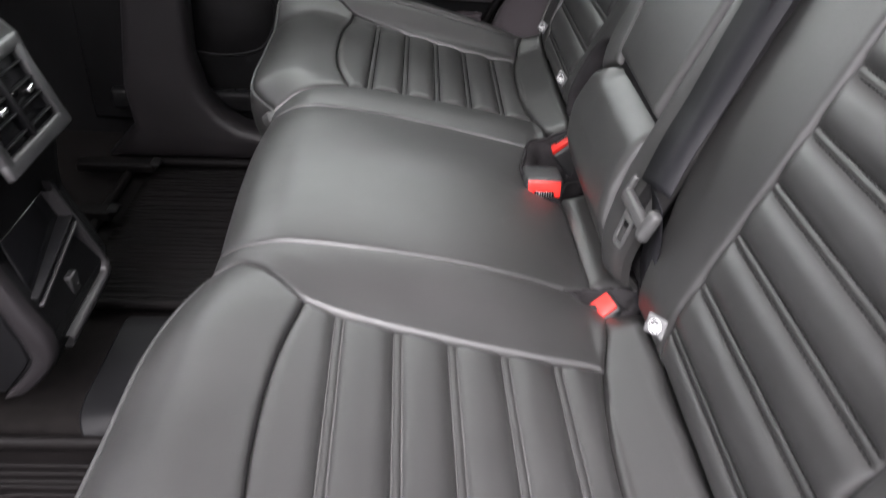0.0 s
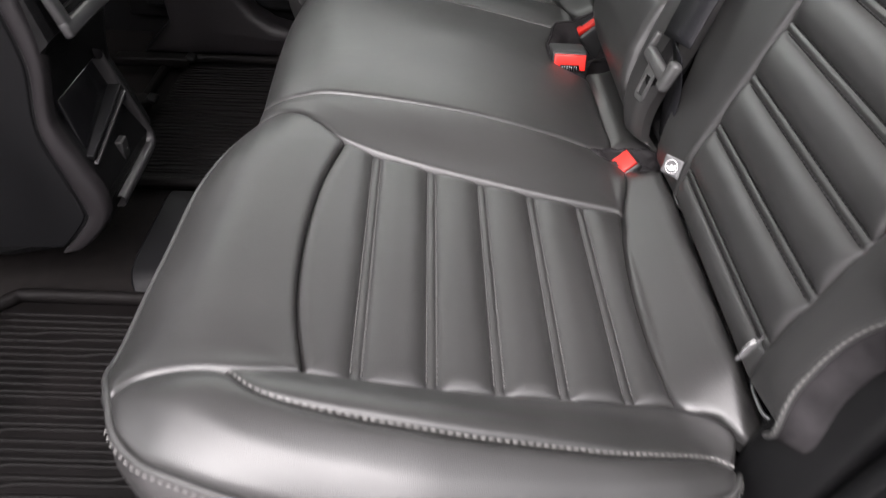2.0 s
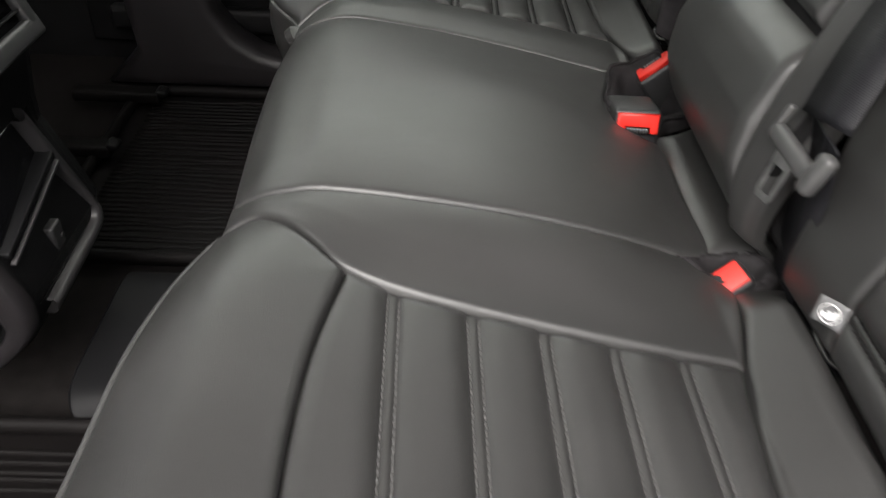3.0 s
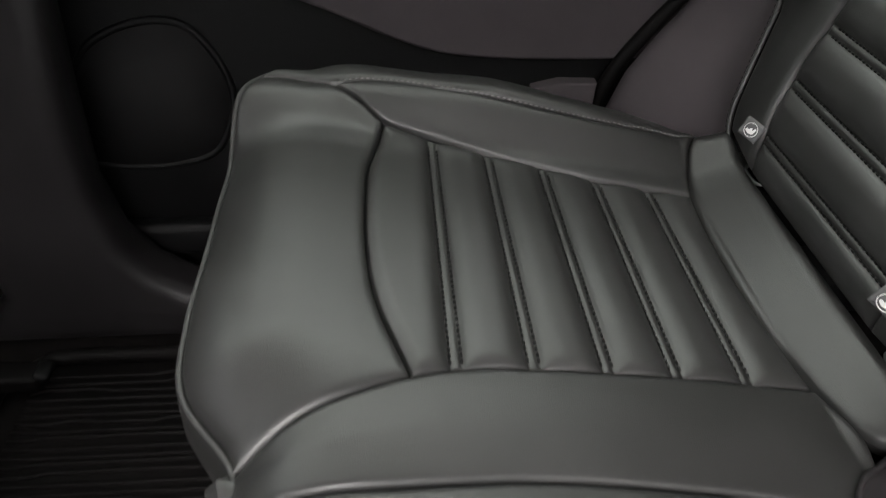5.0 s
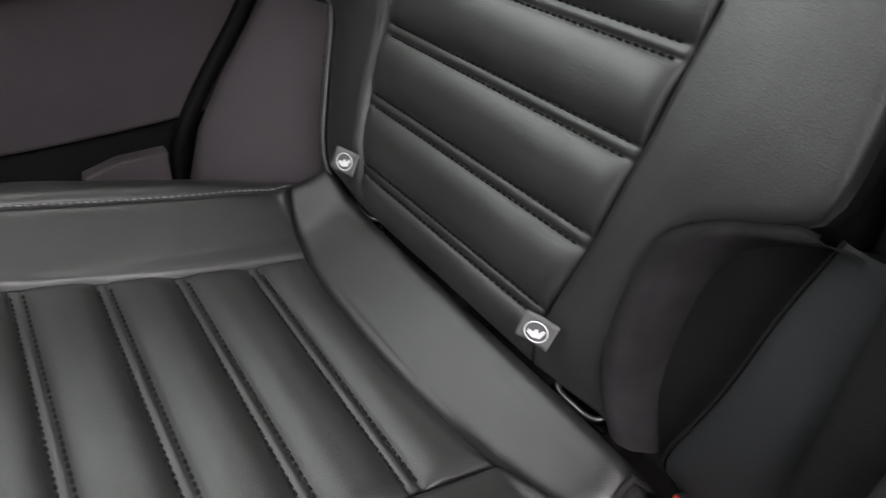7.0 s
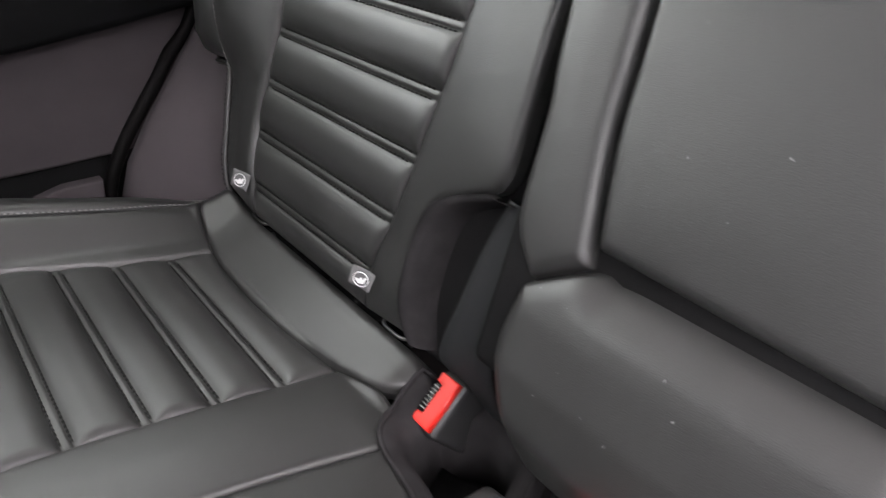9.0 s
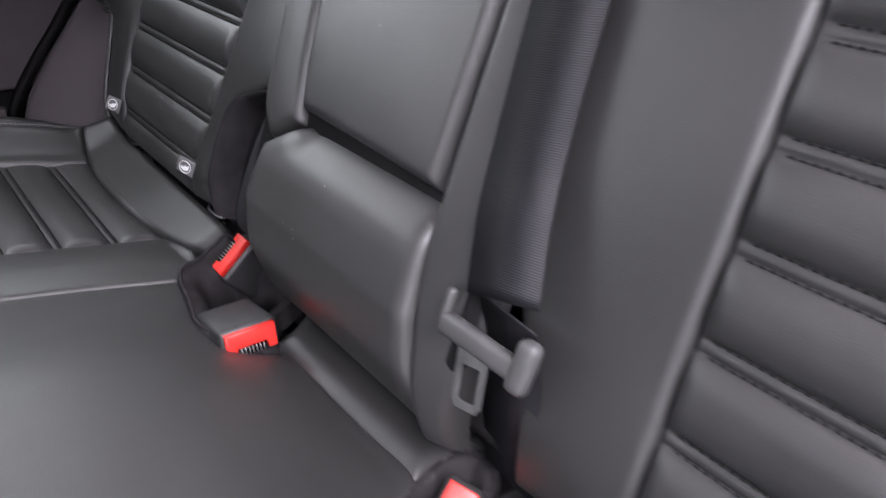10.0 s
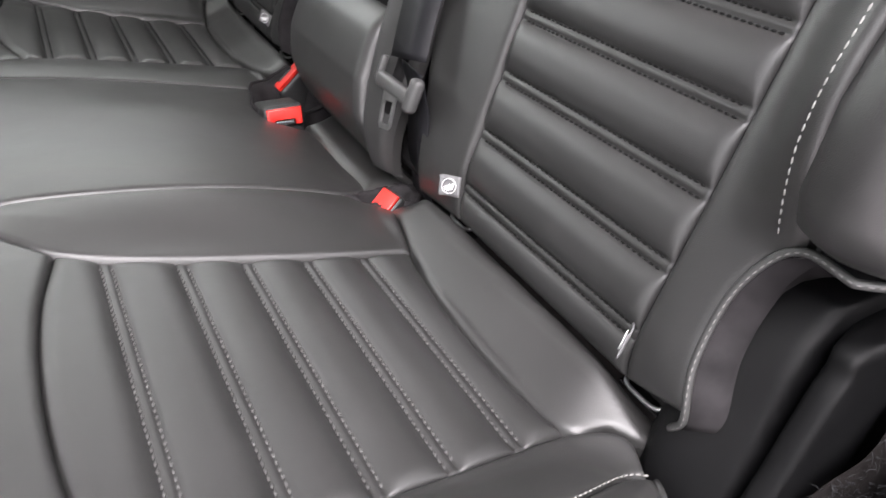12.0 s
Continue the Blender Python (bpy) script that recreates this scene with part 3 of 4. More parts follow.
# the fabric-lined cut-out for the far buckle
cut = [(0.385, 0.246), (0.42, 0.262), (0.47, 0.262), (0.498, 0.247), (0.518, 0.202), (0.520, 0.186)]
c = spline(cut, 50)
p, n = backrest(c[:, 0], c[:, 1])
rows = [[tuple(v) for v in p + n * o + np.c_[np.zeros(50), dy, np.zeros(50)]] for o, dy in
        ((-0.005, np.full(50, 0.005)), (0.002, np.full(50, 0.003)), (0.0065, np.full(50, -0.002)), (0.008, np.full(50, -0.008)), (0.004, np.full(50, -0.015)), (-0.006, np.full(50, -0.019)), (-0.03, np.full(50, -0.022)), (-0.06, np.full(50, -0.024)))]
part("cutout_lining", loft(rows, closed=False), FABRIC_RIM, far_back, "padded charcoal fabric edge of the buckle cut-out")

# side lobes of the outer bolsters
for s, back in ((-1, near_back), (1, far_back)):
    rows = []
    for z, pull in ((0.516, 0.060), (0.517, 0.030), (0.521, 0.012), (0.530, 0.003), (0.55, 0.0), (0.60, 0.0), (0.66, 0.0), (0.74, 0.0), (0.82, 0.0), (0.90, 0.0)):
        q, _ = wing(np.array([z]), np.array([s * (0.610 + SPREAD[s] + 0.09 * max(0, z - 0.56))]))
        x0, y0 = q[0][0], abs(q[0][1])
        ring = spline([(x0 + 0.012, y0 - 0.001), (x0 + 0.001, y0 + 0.001), (x0 - 0.008, y0 + 0.014), (x0 - 0.011, y0 + 0.036), (x0 + 0.002, y0 + 0.062), (x0 + 0.035, y0 + 0.080), (x0 + 0.11, y0 + 0.088)], 26)
        rows.append([(x + pull, s * y, z) for x, y in ring])
    part("side_lobe", loft(rows, closed=False), LEATHER, back, "rounded leather side bolster with pale stitching")
    zz = np.linspace(0.512, 0.895, 120)
    q, nn = wing(zz, s * (0.6045 + SPREAD[s] + 0.09 * np.clip(zz - 0.56, 0, 1)))
    part("lobe_stitching", stitches(q + nn * 0.003, nn, 0.0062, 0.0044, 0.0006, 0.0004), THREAD_LIGHT, back, "pale decorative stitching")
    # welted edge below the lobe and the loose cloth behind it
    e = spline([(0.372, 0.590)] + FOOT[s][:-1] + [(0.513, 0.622 + SPREAD[s]), (0.512, 0.66 + SPREAD[s]), (0.525, 0.70 + SPREAD[s])], 90)
    p, n = backrest(e[:, 0], e[:, 1] * s)
    p = p + n * 0.001
    p[70:, 0] += np.linspace(0, 0.05, 20)
    part("edge_welt", tube(p, 0.0028, 8), PIPING, back)
    part("edge_stitching", stitches(p + n * 0.003 + np.array([0, 0.002 * s, 0]), n, 0.0056, 0.0034, 0.0005, 0.0), THREAD_LIGHT if s < 0 else THREAD_SHADED, back)
    back_edge = p + np.array([0.045, 0.006 * s, 0.004])
    midl = p + np.array([0.018, 0.014 * s, -0.002])
    fold = 0.0014 * np.sin(np.linspace(0, 17, 90)) + 0.001 * np.sin(np.linspace(1, 31, 90))
    deep_edge = p + np.array([0.095, 0.030 * s, -0.010]) + np.c_[np.zeros(90), fold * s, fold] * 0.4
    far_edge = p + np.array([0.150, 0.034 * s, -0.03])
    part("side_cloth", loft([[tuple(v) for v in row] for row in (p - n * 0.003, midl, back_edge + np.c_[fold, np.zeros(90), fold], deep_edge, far_edge)], closed=False), FABRIC_RIM, back, "charcoal fabric side of the backrest")


# ---- child-seat labels and anchor bars ----
def child_seat_label(m):
    tag = thing("child_seat_label", "grey woven label with white child-seat sign, sewn into backrest seam", "label", "child-seat labels")
    bm = grid_mesh(np.array([[(0.0013 * math.sin(3.1 * (i / 8)) , (i / 8 - 0.5) * 0.0205, (j / 6 - 0.5) * 0.0185) for j in range(7)] for i in range(9)]))
    ext = bmesh.ops.extrude_face_region(bm, geom=list(bm.faces))
    bmesh.ops.translate(bm, vec=(0.0012, 0, 0), verts=[v for v in ext["geom"] if isinstance(v, bmesh.types.BMVert)])
    bmesh.ops.recalc_face_normals(bm, faces=bm.faces)
    part("cloth", bm, TAG, tag)
    part("ring", tube([(-0.0006, 0.0067 * math.cos(a), 0.0067 * math.sin(a)) for a in np.linspace(0, 2 * math.pi, 32, endpoint=False)], 0.0006, 6, closed=True, flat=0.6), TAG_INK, tag, "white printed ring")
    seat = [(-0.0062, -0.0035), (-0.001, -0.0058), (0.005, -0.0035), (0.0065, 0.0035), (0.0045, 0.0045), (0.002, 0.000), (0.0005, 0.0030), (-0.0015, 0.0015), (-0.002, -0.001), (-0.006, -0.0005)]
    bm = slab([(u * 0.74, v * 0.74) for u, v in seat], 0.0006)
    bmesh.ops.transform(bm, matrix=Matrix(((0, 0, -1, -0.0004), (-1, 0, 0, 0), (0, 1, 0, 0), (0, 0, 0, 1))), verts=bm.verts)
    bmesh.ops.recalc_face_normals(bm, faces=bm.faces)
    part("sign", bm, TAG_INK, tag, "white printed sign", smooth=False)
    tag.matrix_world = m
    return tag


lean_turn = Matrix.Rotation(math.atan(LEAN), 4, "Y")
first = child_seat_label(Matrix.Translation((-0.001, -0.301, 0.418)) @ lean_turn @ pose(0, 0, 0, -15, 0, 36))
copy_thing(first, Matrix.Translation((0.004, 0.551, 0.421)) @ lean_turn @ pose(0, 0, 0, 4, 0, 34))
copy_thing(first, Matrix.Translation((0.002, 0.303, 0.419)) @ lean_turn @ pose(0, 0, 0, 10, -12, 36))
copy_thing(first, Matrix.Translation((-0.001, -0.549, 0.420)) @ lean_turn @ pose(0, 0, 0, 8, 0, -52))

for y in (-0.280, -0.550, 0.290, 0.560):
    bar = thing("anchor_bar", "steel child-seat anchor bar in the gap between cushion and backrest", "anchor", "child-seat anchors")
    part("bar", tube(spline([(0.046, y - 0.02, 0.370), (0.024, y - 0.018, 0.365), (0.0205, y, 0.364), (0.024, y + 0.018, 0.365), (0.046, y + 0.02, 0.370)], 40), 0.0017, 8), STEEL, bar)
    part("guide", block((0.016, 0.048, 0.004), 0.0015, 2, (0.030, y, 0.3585)), PIANO, bar, "black plastic slot edge")


# ---- buckles ----
def buckle(name_label, m, slotted=True):
    """Axis along +x is the insertion end; y across; z thick."""
    b = thing("belt_buckle", name_label, "buckle", "belt buckles")
    part("housing", block((0.060, 0.051, 0.028), 0.006, 4, (-0.031, 0, 0)), HOUSING, b, "black plastic housing")
    u = [(-0.0215, -0.0105), (0.0215, -0.0105), (0.0215, 0.0105), (0.0135, 0.0105), (0.0125, 0.0035), (-0.0125, 0.0035), (-0.0135, 0.0105), (-0.0215, 0.0105)]
    if not slotted:
        u = u[:3] + u[7:]
    bm = slab(u[::-1], 0.007, 0.0016, 3)
    bmesh.ops.transform(bm, matrix=Matrix(((0, 0, 1, -0.003), (1, 0, 0, 0), (0, 1, 0, 0), (0, 0, 0, 1))), verts=bm.verts)
    bmesh.ops.recalc_face_normals(bm, faces=bm.faces)
    part("release_button", bm, RED, b, "bright red release button")
    if slotted:
        part("slot", block((0.003, 0.025, 0.007), 0.001, 2, (0.0008, 0, 0.0075)), PIANO, b, "black tongue slot")
    for k in range(7 if slotted else 0):
        part("slot_rib", block((0.0012, 0.0012, 0.006), 0.0003, 1, (0.0026, -0.0096 + k * 0.0032, 0.0075)), STEEL, b)
    b.matrix_world = m
    return b


def basis(origin, x, y):
    x = Vector(x).normalized()
    y = Vector(y)
    y = (y - x * y.dot(x)).normalized()
    z = x.cross(y)
    return Matrix(((x.x, y.x, z.x, origin[0]), (x.y, y.y, z.y, origin[1]), (x.z, y.z, z.z, origin[2]), (0, 0, 0, 1)))


buckle("black belt buckle with red button lying on the middle cushion", basis((-0.0525, 0.042, 0.3675), (-0.03, -0.97, 0.20), (-1, 0.02, 0)))
buckle("black belt buckle with red button standing in the fabric pocket", basis((-0.0020, 0.193, 0.3625), (-0.66, 0, 0.75), (0.75, 0, 0.66)))
buckle("black belt buckle with red button sunk in the cushion pocket", basis((-0.0225, -0.1865, 0.3430), (-0.45, -0.45, 0.77), (-0.0253, -0.0073, -0.019)), False)

# webbing stalk of the far buckle, fabric pockets
stalk = thing("buckle_strap", "broad black webbing strap running up behind the far buckle", "strap")
EDGE_FAR = [(0.045, 0.222, 0.335), (0.030, 0.220, 0.362), (0.018, 0.2175, 0.390), (0.026, 0.199, 0.442), (0.043, 0.190, 0.487), (0.060, 0.182, 0.520)]
EDGE_NEAR = [(0.040, 0.142, 0.335), (0.024, 0.145, 0.370), (0.014, 0.147, 0.412), (0.022, 0.146, 0.458), (0.038, 0.145, 0.489), (0.058, 0.145, 0.520)]
a, b = spline(EDGE_FAR, 30), spline(EDGE_NEAR, 30)
rows = [[tuple(p) for p in a * (1 - k) + b * k + np.array([-out, 0, 0.4 * out])] for k, out in ((-0.02, -0.020), (0.0, -0.003), (0.05, 0.002), (0.3, 0.004), (0.7, 0.004), (0.94, 0.002), (1.0, -0.003), (1.02, -0.020))]
part("webbing", loft(rows, closed=False), STRAP, stalk)
for edge in (a, b):
    part("selvedge", tube(edge, 0.0012, 6), FABRIC, stalk, "thick woven edge of the strap")


def pocket(label, ring, depth, lift=1.0):
    """A soft fabric pouch: a folded rim and a hollow."""
    p = thing("buckle_pocket", label, "pocket", "buckle pockets")
    c = spline(ring + [ring[0]], 91)[:-1]
    pl, nn = cushion(c[:, 0], c[:, 1])
    mid = pl.mean(axis=0)
    rows = []
    wob = np.array([0.0009 * math.sin(i * 0.5) + 0.0004 * math.sin(i * 1.4 + 1) for i in range(90)])
    for k, dz in ((1.10, -0.012), (1.05, -0.001), (1.0, 0.003), (0.93, 0.002), (0.82, 0.001), (0.68, -0.006), (0.54, -depth)):
        rows.append([tuple(mid + (pl[i] - mid) * (k + wob[i] * 10) + np.array([0, 0, dz * (lift if dz > 0 else 1.0) + wob[i]])) for i in range(90)])
    bm = loft(rows, closed=True, caps=False)
    bm.faces.new([v for v in bm.verts][-90:])
    part("cloth", bm, FABRIC_RIM, p)
    if lift == 1.0:
        part("folded_rim", tube([np.array(q) + np.array([0, 0, 0.0005]) for q in rows[2]], 0.0022, 8, closed=True), FABRIC_RIM, p, "worn grey folded rim")


pocket("grey-black fabric pocket round the two far buckles", [(-0.068, 0.050), (-0.078, 0.092), (-0.068, 0.135), (-0.058, 0.185), (-0.032, 0.215), (0.015, 0.225), (0.045, 0.18), (0.04, 0.12), (-0.01, 0.085), (-0.03, 0.05)], 0.06)
pocket("grey-black fabric pocket round the sunken buckle", [(-0.056, -0.169), (-0.040, -0.184), (-0.012, -0.188), (0.022, -0.182), (0.032, -0.158), (0.014, -0.141), (-0.012, -0.149), (-0.036, -0.155)], 0.030, -1.0)

# ---- belt with its tongue ----
belt = thing("seat_belt", "black ribbed webbing belt with a hanging steel tongue", "seat belt")


def ribbon(centre, half, normal_hint, thick=0.0014, n=60):
    c = spline(centre, n)
    hw = spline(half, n)
    sides = []
    for o, e in ((-1, 0), (-1, 1), (1, 1), (1, 0)):
        sides.append([tuple(c[i] + hw[i] * o + np.array(normal_hint) * thick * e) for i in range(n)])
    return loft(list(map(list, zip(*sides))), closed=True)


RIGHT = [(0.0203, -0.2100, 0.5000), (0.045, -0.190, 0.540), (0.068, -0.1752, 0.5763), (0.0975, -0.1685, 0.6525), (0.141, -0.159, 0.765), (0.186, -0.149, 0.88)]
LEFT = [(0.0049, -0.1643, 0.4960), (0.018, -0.156, 0.538), (0.034, -0.150, 0.576), (0.063, -0.142, 0.651), (0.108, -0.132, 0.765), (0.153, -0.122, 0.88)]
part("webbing", ribbon([tuple((np.array(a) + b) / 2) for a, b in zip(RIGHT, LEFT)], [tuple((np.array(b) - a) / 2) for a, b in zip(RIGHT, LEFT)], (-0.93, 0, 0.36)), WEBBING, belt, "black ribbed webbing")
part("lower_webbing", ribbon([(0.016, -0.188, 0.490), (0.022, -0.190, 0.45), (0.020, -0.192, 0.41), (0.026, -0.192, 0.35)],
     [(0.002, 0.0270, 0.0)] * 4, (-0.93, 0, 0.36)), WEBBING, belt, "black ribbed webbing")
grip = basis((-0.001, -0.1865, 0.4705), (0.08, -1, -0.07), (-0.93, 0, 0.36))
bm = join([block((0.070, 0.0110, 0.0150), 0.0042, 3), block((0.0060, 0.0080, 0.026), 0.0026, 3, (-0.0340, 0.001, -0.0095)), block((0.0150, 0.0130, 0.034), 0.0055, 4, (0.0315, 0.001, -0.0050))])
bmesh.ops.transform(bm, matrix=grip, verts=bm.verts)
part("tongue_bar", bm, TONGUE_GREY, belt, "matt dark grey plastic tongue grip")
# steel tongue: a plate with a window
tm = basis((-0.004, -0.184, 0.468), (-0.30, -0.16, -0.92), (0.10, -1, 0.05))
outer = [(0.0, 0.0125), (0.033, 0.0115), (0.0375, 0.008), (0.0375, -0.008), (0.033, -0.0115), (0.0, -0.0125)]
inner = [(0.010, 0.0075), (0.031, 0.0070), (0.0325, 0.004), (0.0325, -0.004), (0.031, -0.0070), (0.010, -0.0075)]
bm = bmesh.new()
ro = [[bm.verts.new((x, y, z)) for x, y in outer] for z in (0, 0.0024)]
ri = [[bm.verts.new((x, y, z)) for x, y in inner] for z in (0, 0.0024)]
for i in range(6):
    j = (i + 1) % 6
    bm.faces.new((ro[0][i], ro[0][j], ro[1][j], ro[1][i]))
    bm.faces.new((ri[0][i], ri[1][i], ri[1][j], ri[0][j]))
    bm.faces.new((ro[1][i], ro[1][j], ri[1][j], ri[1][i]))
    bm.faces.new((ro[0][i], ri[0][i], ri[0][j], ro[0][j]))
bmesh.ops.recalc_face_normals(bm, faces=bm.faces)
bmesh.ops.bevel(bm, geom=[e for e in bm.edges if abs(e.verts[0].co.z - e.verts[1].co.z) < 1e-6], offset=0.0005, segments=2, affect="EDGES")
bmesh.ops.transform(bm, matrix=tm, verts=bm.verts)
part("tongue_plate", bm, STEEL, belt, "dull steel tongue plate with a window", smooth=False)

# ---- floor, tunnel, mats ----
def setting(name, bm, mat, label, category, smooth=False):
    ob = part(name, bm, mat, None, smooth=smooth)
    return tagged(ob, label, category, kind="structure")


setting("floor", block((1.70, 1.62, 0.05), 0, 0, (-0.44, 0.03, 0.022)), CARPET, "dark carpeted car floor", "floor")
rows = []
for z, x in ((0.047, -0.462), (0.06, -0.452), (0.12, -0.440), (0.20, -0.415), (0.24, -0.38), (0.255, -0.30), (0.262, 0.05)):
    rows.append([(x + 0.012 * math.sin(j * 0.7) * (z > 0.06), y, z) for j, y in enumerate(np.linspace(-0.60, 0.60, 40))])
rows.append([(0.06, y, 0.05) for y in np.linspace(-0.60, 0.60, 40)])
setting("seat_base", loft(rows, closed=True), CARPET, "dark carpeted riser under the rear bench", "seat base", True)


def floor_mat(x0, x1, y0, y1, seed):
    mat = thing("floor_mat", "black rubber floor mat with long ribs and a raised rim", "floor mat", "floor mats", at=(0, 0, 0.048))
    mat.location = (0, 0, 0)
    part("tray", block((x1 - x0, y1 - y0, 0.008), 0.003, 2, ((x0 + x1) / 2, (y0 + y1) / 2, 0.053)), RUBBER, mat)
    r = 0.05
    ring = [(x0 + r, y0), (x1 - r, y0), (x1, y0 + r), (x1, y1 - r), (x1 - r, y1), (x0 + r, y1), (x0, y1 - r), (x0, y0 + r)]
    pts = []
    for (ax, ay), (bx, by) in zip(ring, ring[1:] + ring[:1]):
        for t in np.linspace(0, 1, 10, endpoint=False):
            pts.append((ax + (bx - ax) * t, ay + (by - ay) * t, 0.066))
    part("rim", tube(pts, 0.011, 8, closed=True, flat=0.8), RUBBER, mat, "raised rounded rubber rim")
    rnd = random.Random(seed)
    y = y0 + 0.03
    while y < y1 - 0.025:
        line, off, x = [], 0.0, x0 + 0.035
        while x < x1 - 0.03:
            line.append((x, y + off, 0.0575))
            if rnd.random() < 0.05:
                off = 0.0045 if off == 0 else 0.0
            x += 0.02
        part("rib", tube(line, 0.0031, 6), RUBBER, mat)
        y += 0.0125
    return mat


floor_mat(-0.86, -0.462, -0.62, -0.135, 3)
floor_mat(-0.82, -0.462, 0.16, 0.655, 5)
tunnel = setting("tunnel_cover", loft([[(x, y, z) for y, z in ((-0.125, 0.045), (-0.128, 0.085), (-0.118, 0.104), (-0.09, 0.111), (0.05, 0.111), (0.085, 0.104), (0.10, 0.085), (0.10, 0.045))] for x in (-0.655, -0.65, -0.55, -0.44)]),
                 PLASTIC_SMOOTH, "smooth black plastic bridge over the floor tunnel", "floor tunnel", True)
tunnel.modifiers.new("bevel", "BEVEL").width = 0.006

# ---- centre console ----
console = thing("centre_console", "dark plastic console end with air vents and storage slot", "console")
side = [(-0.704, 0.147), (-0.676, 0.168), (-0.663, 0.192), (-0.657, 0.233), (-0.672, 0.275), (-0.695, 0.331), (-0.694, 0.362), (-0.684, 0.42), (-0.672, 0.442), (-0.700, 0.545), (-0.73, 0.575), (-1.02, 0.60), (-1.02, 0.13), (-0.81, 0.123)]
W0, W1 = -0.125, 0.085
rows = []
for y, k in ((W0, 0.012), (W0 + 0.006, 0.003), (W0 + 0.02, 0.0), (W1 - 0.02, 0.0), (W1 - 0.006, 0.003), (W1, 0.012)):
    cx, cz = -0.84, 0.36
    rows.append([(x + (k if x < cx else -k), y, z + (k if z < cz else -k)) for x, z in side])
part("body", loft(rows), PLASTIC, console, smooth=False)
outer_line = spline([(-0.735, 0.585), (-0.703, 0.525), (-0.690, 0.472), (-0.684, 0.42), (-0.693, 0.362), (-0.694, 0.331), (-0.676, 0.280), (-0.658, 0.233), (-0.664, 0.192), (-0.704, 0.148), (-0.730, 0.140)], 80)
inner_line = spline([(-0.757, 0.585), (-0.724, 0.520), (-0.711, 0.465), (-0.703, 0.412), (-0.711, 0.357), (-0.713, 0.319), (-0.700, 0.265), (-0.686, 0.214), (-0.688, 0.196), (-0.714, 0.162), (-0.732, 0.143)], 80)
rows = [[(x, W0 + dy, z) for x, z in outer_line * (1 - k) + inner_line * k] for dy, k in ((0.012, -0.06), (0.003, -0.03), (-0.002, 0.06), (-0.0045, 0.2), (-0.0045, 0.86), (-0.003, 0.96), (0.006, 1.0))]
part("edge_trim", loft(rows, closed=False), PILLAR, console, "dark satin edge strip")
bm = slab([(x - 0.004, z) for x, z in inner_line[::3]] + [(-1.02, 0.145), (-1.02, 0.585)], 0.008, 0.003)
bmesh.ops.transform(bm, matrix=Matrix(((1, 0, 0, 0), (0, 0, 1, W0 - 0.003), (0, 1, 0, 0), (0, 0, 0, 1))), verts=bm.verts)
bmesh.ops.recalc_face_normals(bm, faces=bm.faces)
part("side_panel", bm, PLASTIC_SMOOTH, console, "smooth dark side panel")
# vents
vm = basis((-0.677, -0.032, 0.496), (0.93, 0, 0.36), (0, 1, 0))


def vent_piece(name, bm, mat, label=""):
    bmesh.ops.transform(bm, matrix=vm, verts=bm.verts)
    return part(name, bm, mat, console, label)


fw, fh = 0.070, 0.050
vent_piece("vent_frame", join([block((0.012, 2 * fw + 0.02, 0.020), 0.004, 3, (0.004, 0, -fh)), block((0.012, 2 * fw + 0.02, 0.016), 0.004, 3, (0.004, 0, fh)),
                      block((0.012, 0.018, 2 * fh), 0.004, 3, (0.004, -fw, 0)), block((0.012, 0.018, 2 * fh), 0.004, 3, (0.004, fw, 0))]), HOUSING, "dark grey vent surround")
# shallow plate, black in place of the shade inside the vent
vent_piece("vent_backing", block((0.006, 2 * fw, 2 * fh), 0.001, 1, (-0.002, 0, 0)), PIANO, "flat black plate standing for the shaded vent opening")
vent_piece("vent_divider", block((0.010, 0.006, 2 * fh - 0.02), 0.001, 2, (0.004, 0, 0)), PLASTIC_SMOOTH)
for sgn in (-1, 1):
    for k in range(4):
        vent_piece("slat", block((0.010, fw - 0.016, 0.0025), 0.0008, 2, (0.003, sgn * (fw / 2 - 0.001), -0.030 + k * 0.020)), PLASTIC_SMOOTH)
    vent_piece("vent_tab", block((0.012, 0.014, 0.007), 0.002, 3, (0.010, sgn * 0.034, 0.002)), CHROME, "small chrome vent tab")
# storage slot below
# no hollow is cut: a black plate stands for the recess's shade
part("slot_backing", block((0.006, 0.150, 0.150), 0.002, 2, (-0.679, -0.024, 0.285), turn=Matrix.Rotation(-0.233, 4, "Y")), PIANO, console, "flat black plate standing for the shaded storage recess")
slot_line = spline([(-0.684, 0.018, 0.368), (-0.670, 0.037, 0.300), (-0.656, 0.056, 0.232), (-0.654, 0.057, 0.220), (-0.653, 0.048, 0.209), (-0.653, 0.0, 0.203), (-0.654, -0.088, 0.197)], 60)
centre = np.array([-0.664, -0.040, 0.300])
inward = (centre - slot_line) / np.linalg.norm(centre - slot_line, axis=1)[:, None]
rows = [[tuple(v) for v in slot_line + inward * k + np.array([out, 0, 0])] for k, out in ((-0.004, -0.016), (-0.004, 0.001), (-0.001, 0.0045), (0.007, 0.0045), (0.010, 0.001), (0.010, -0.016))]
part("slot_frame", loft(rows, closed=False), SATIN, console, "satin grey slot surround")
part("shelf", block((0.020, 0.135, 0.008), 0.002, 3, (-0.676, -0.040, 0.298), turn=Matrix.Rotation(0.28, 4, "X")), PLASTIC_SMOOTH, console)
part("shelf_lip", block((0.006, 0.135, 0.004), 0.001, 2, (-0.666, -0.040, 0.289), turn=Matrix.Rotation(0.28, 4, "X")), SATIN, console)
usb = part("usb_socket", block((0.014, 0.022, 0.034), 0.003, 3, (-0.665, -0.028, 0.246)), HOUSING, console, "small socket cover")
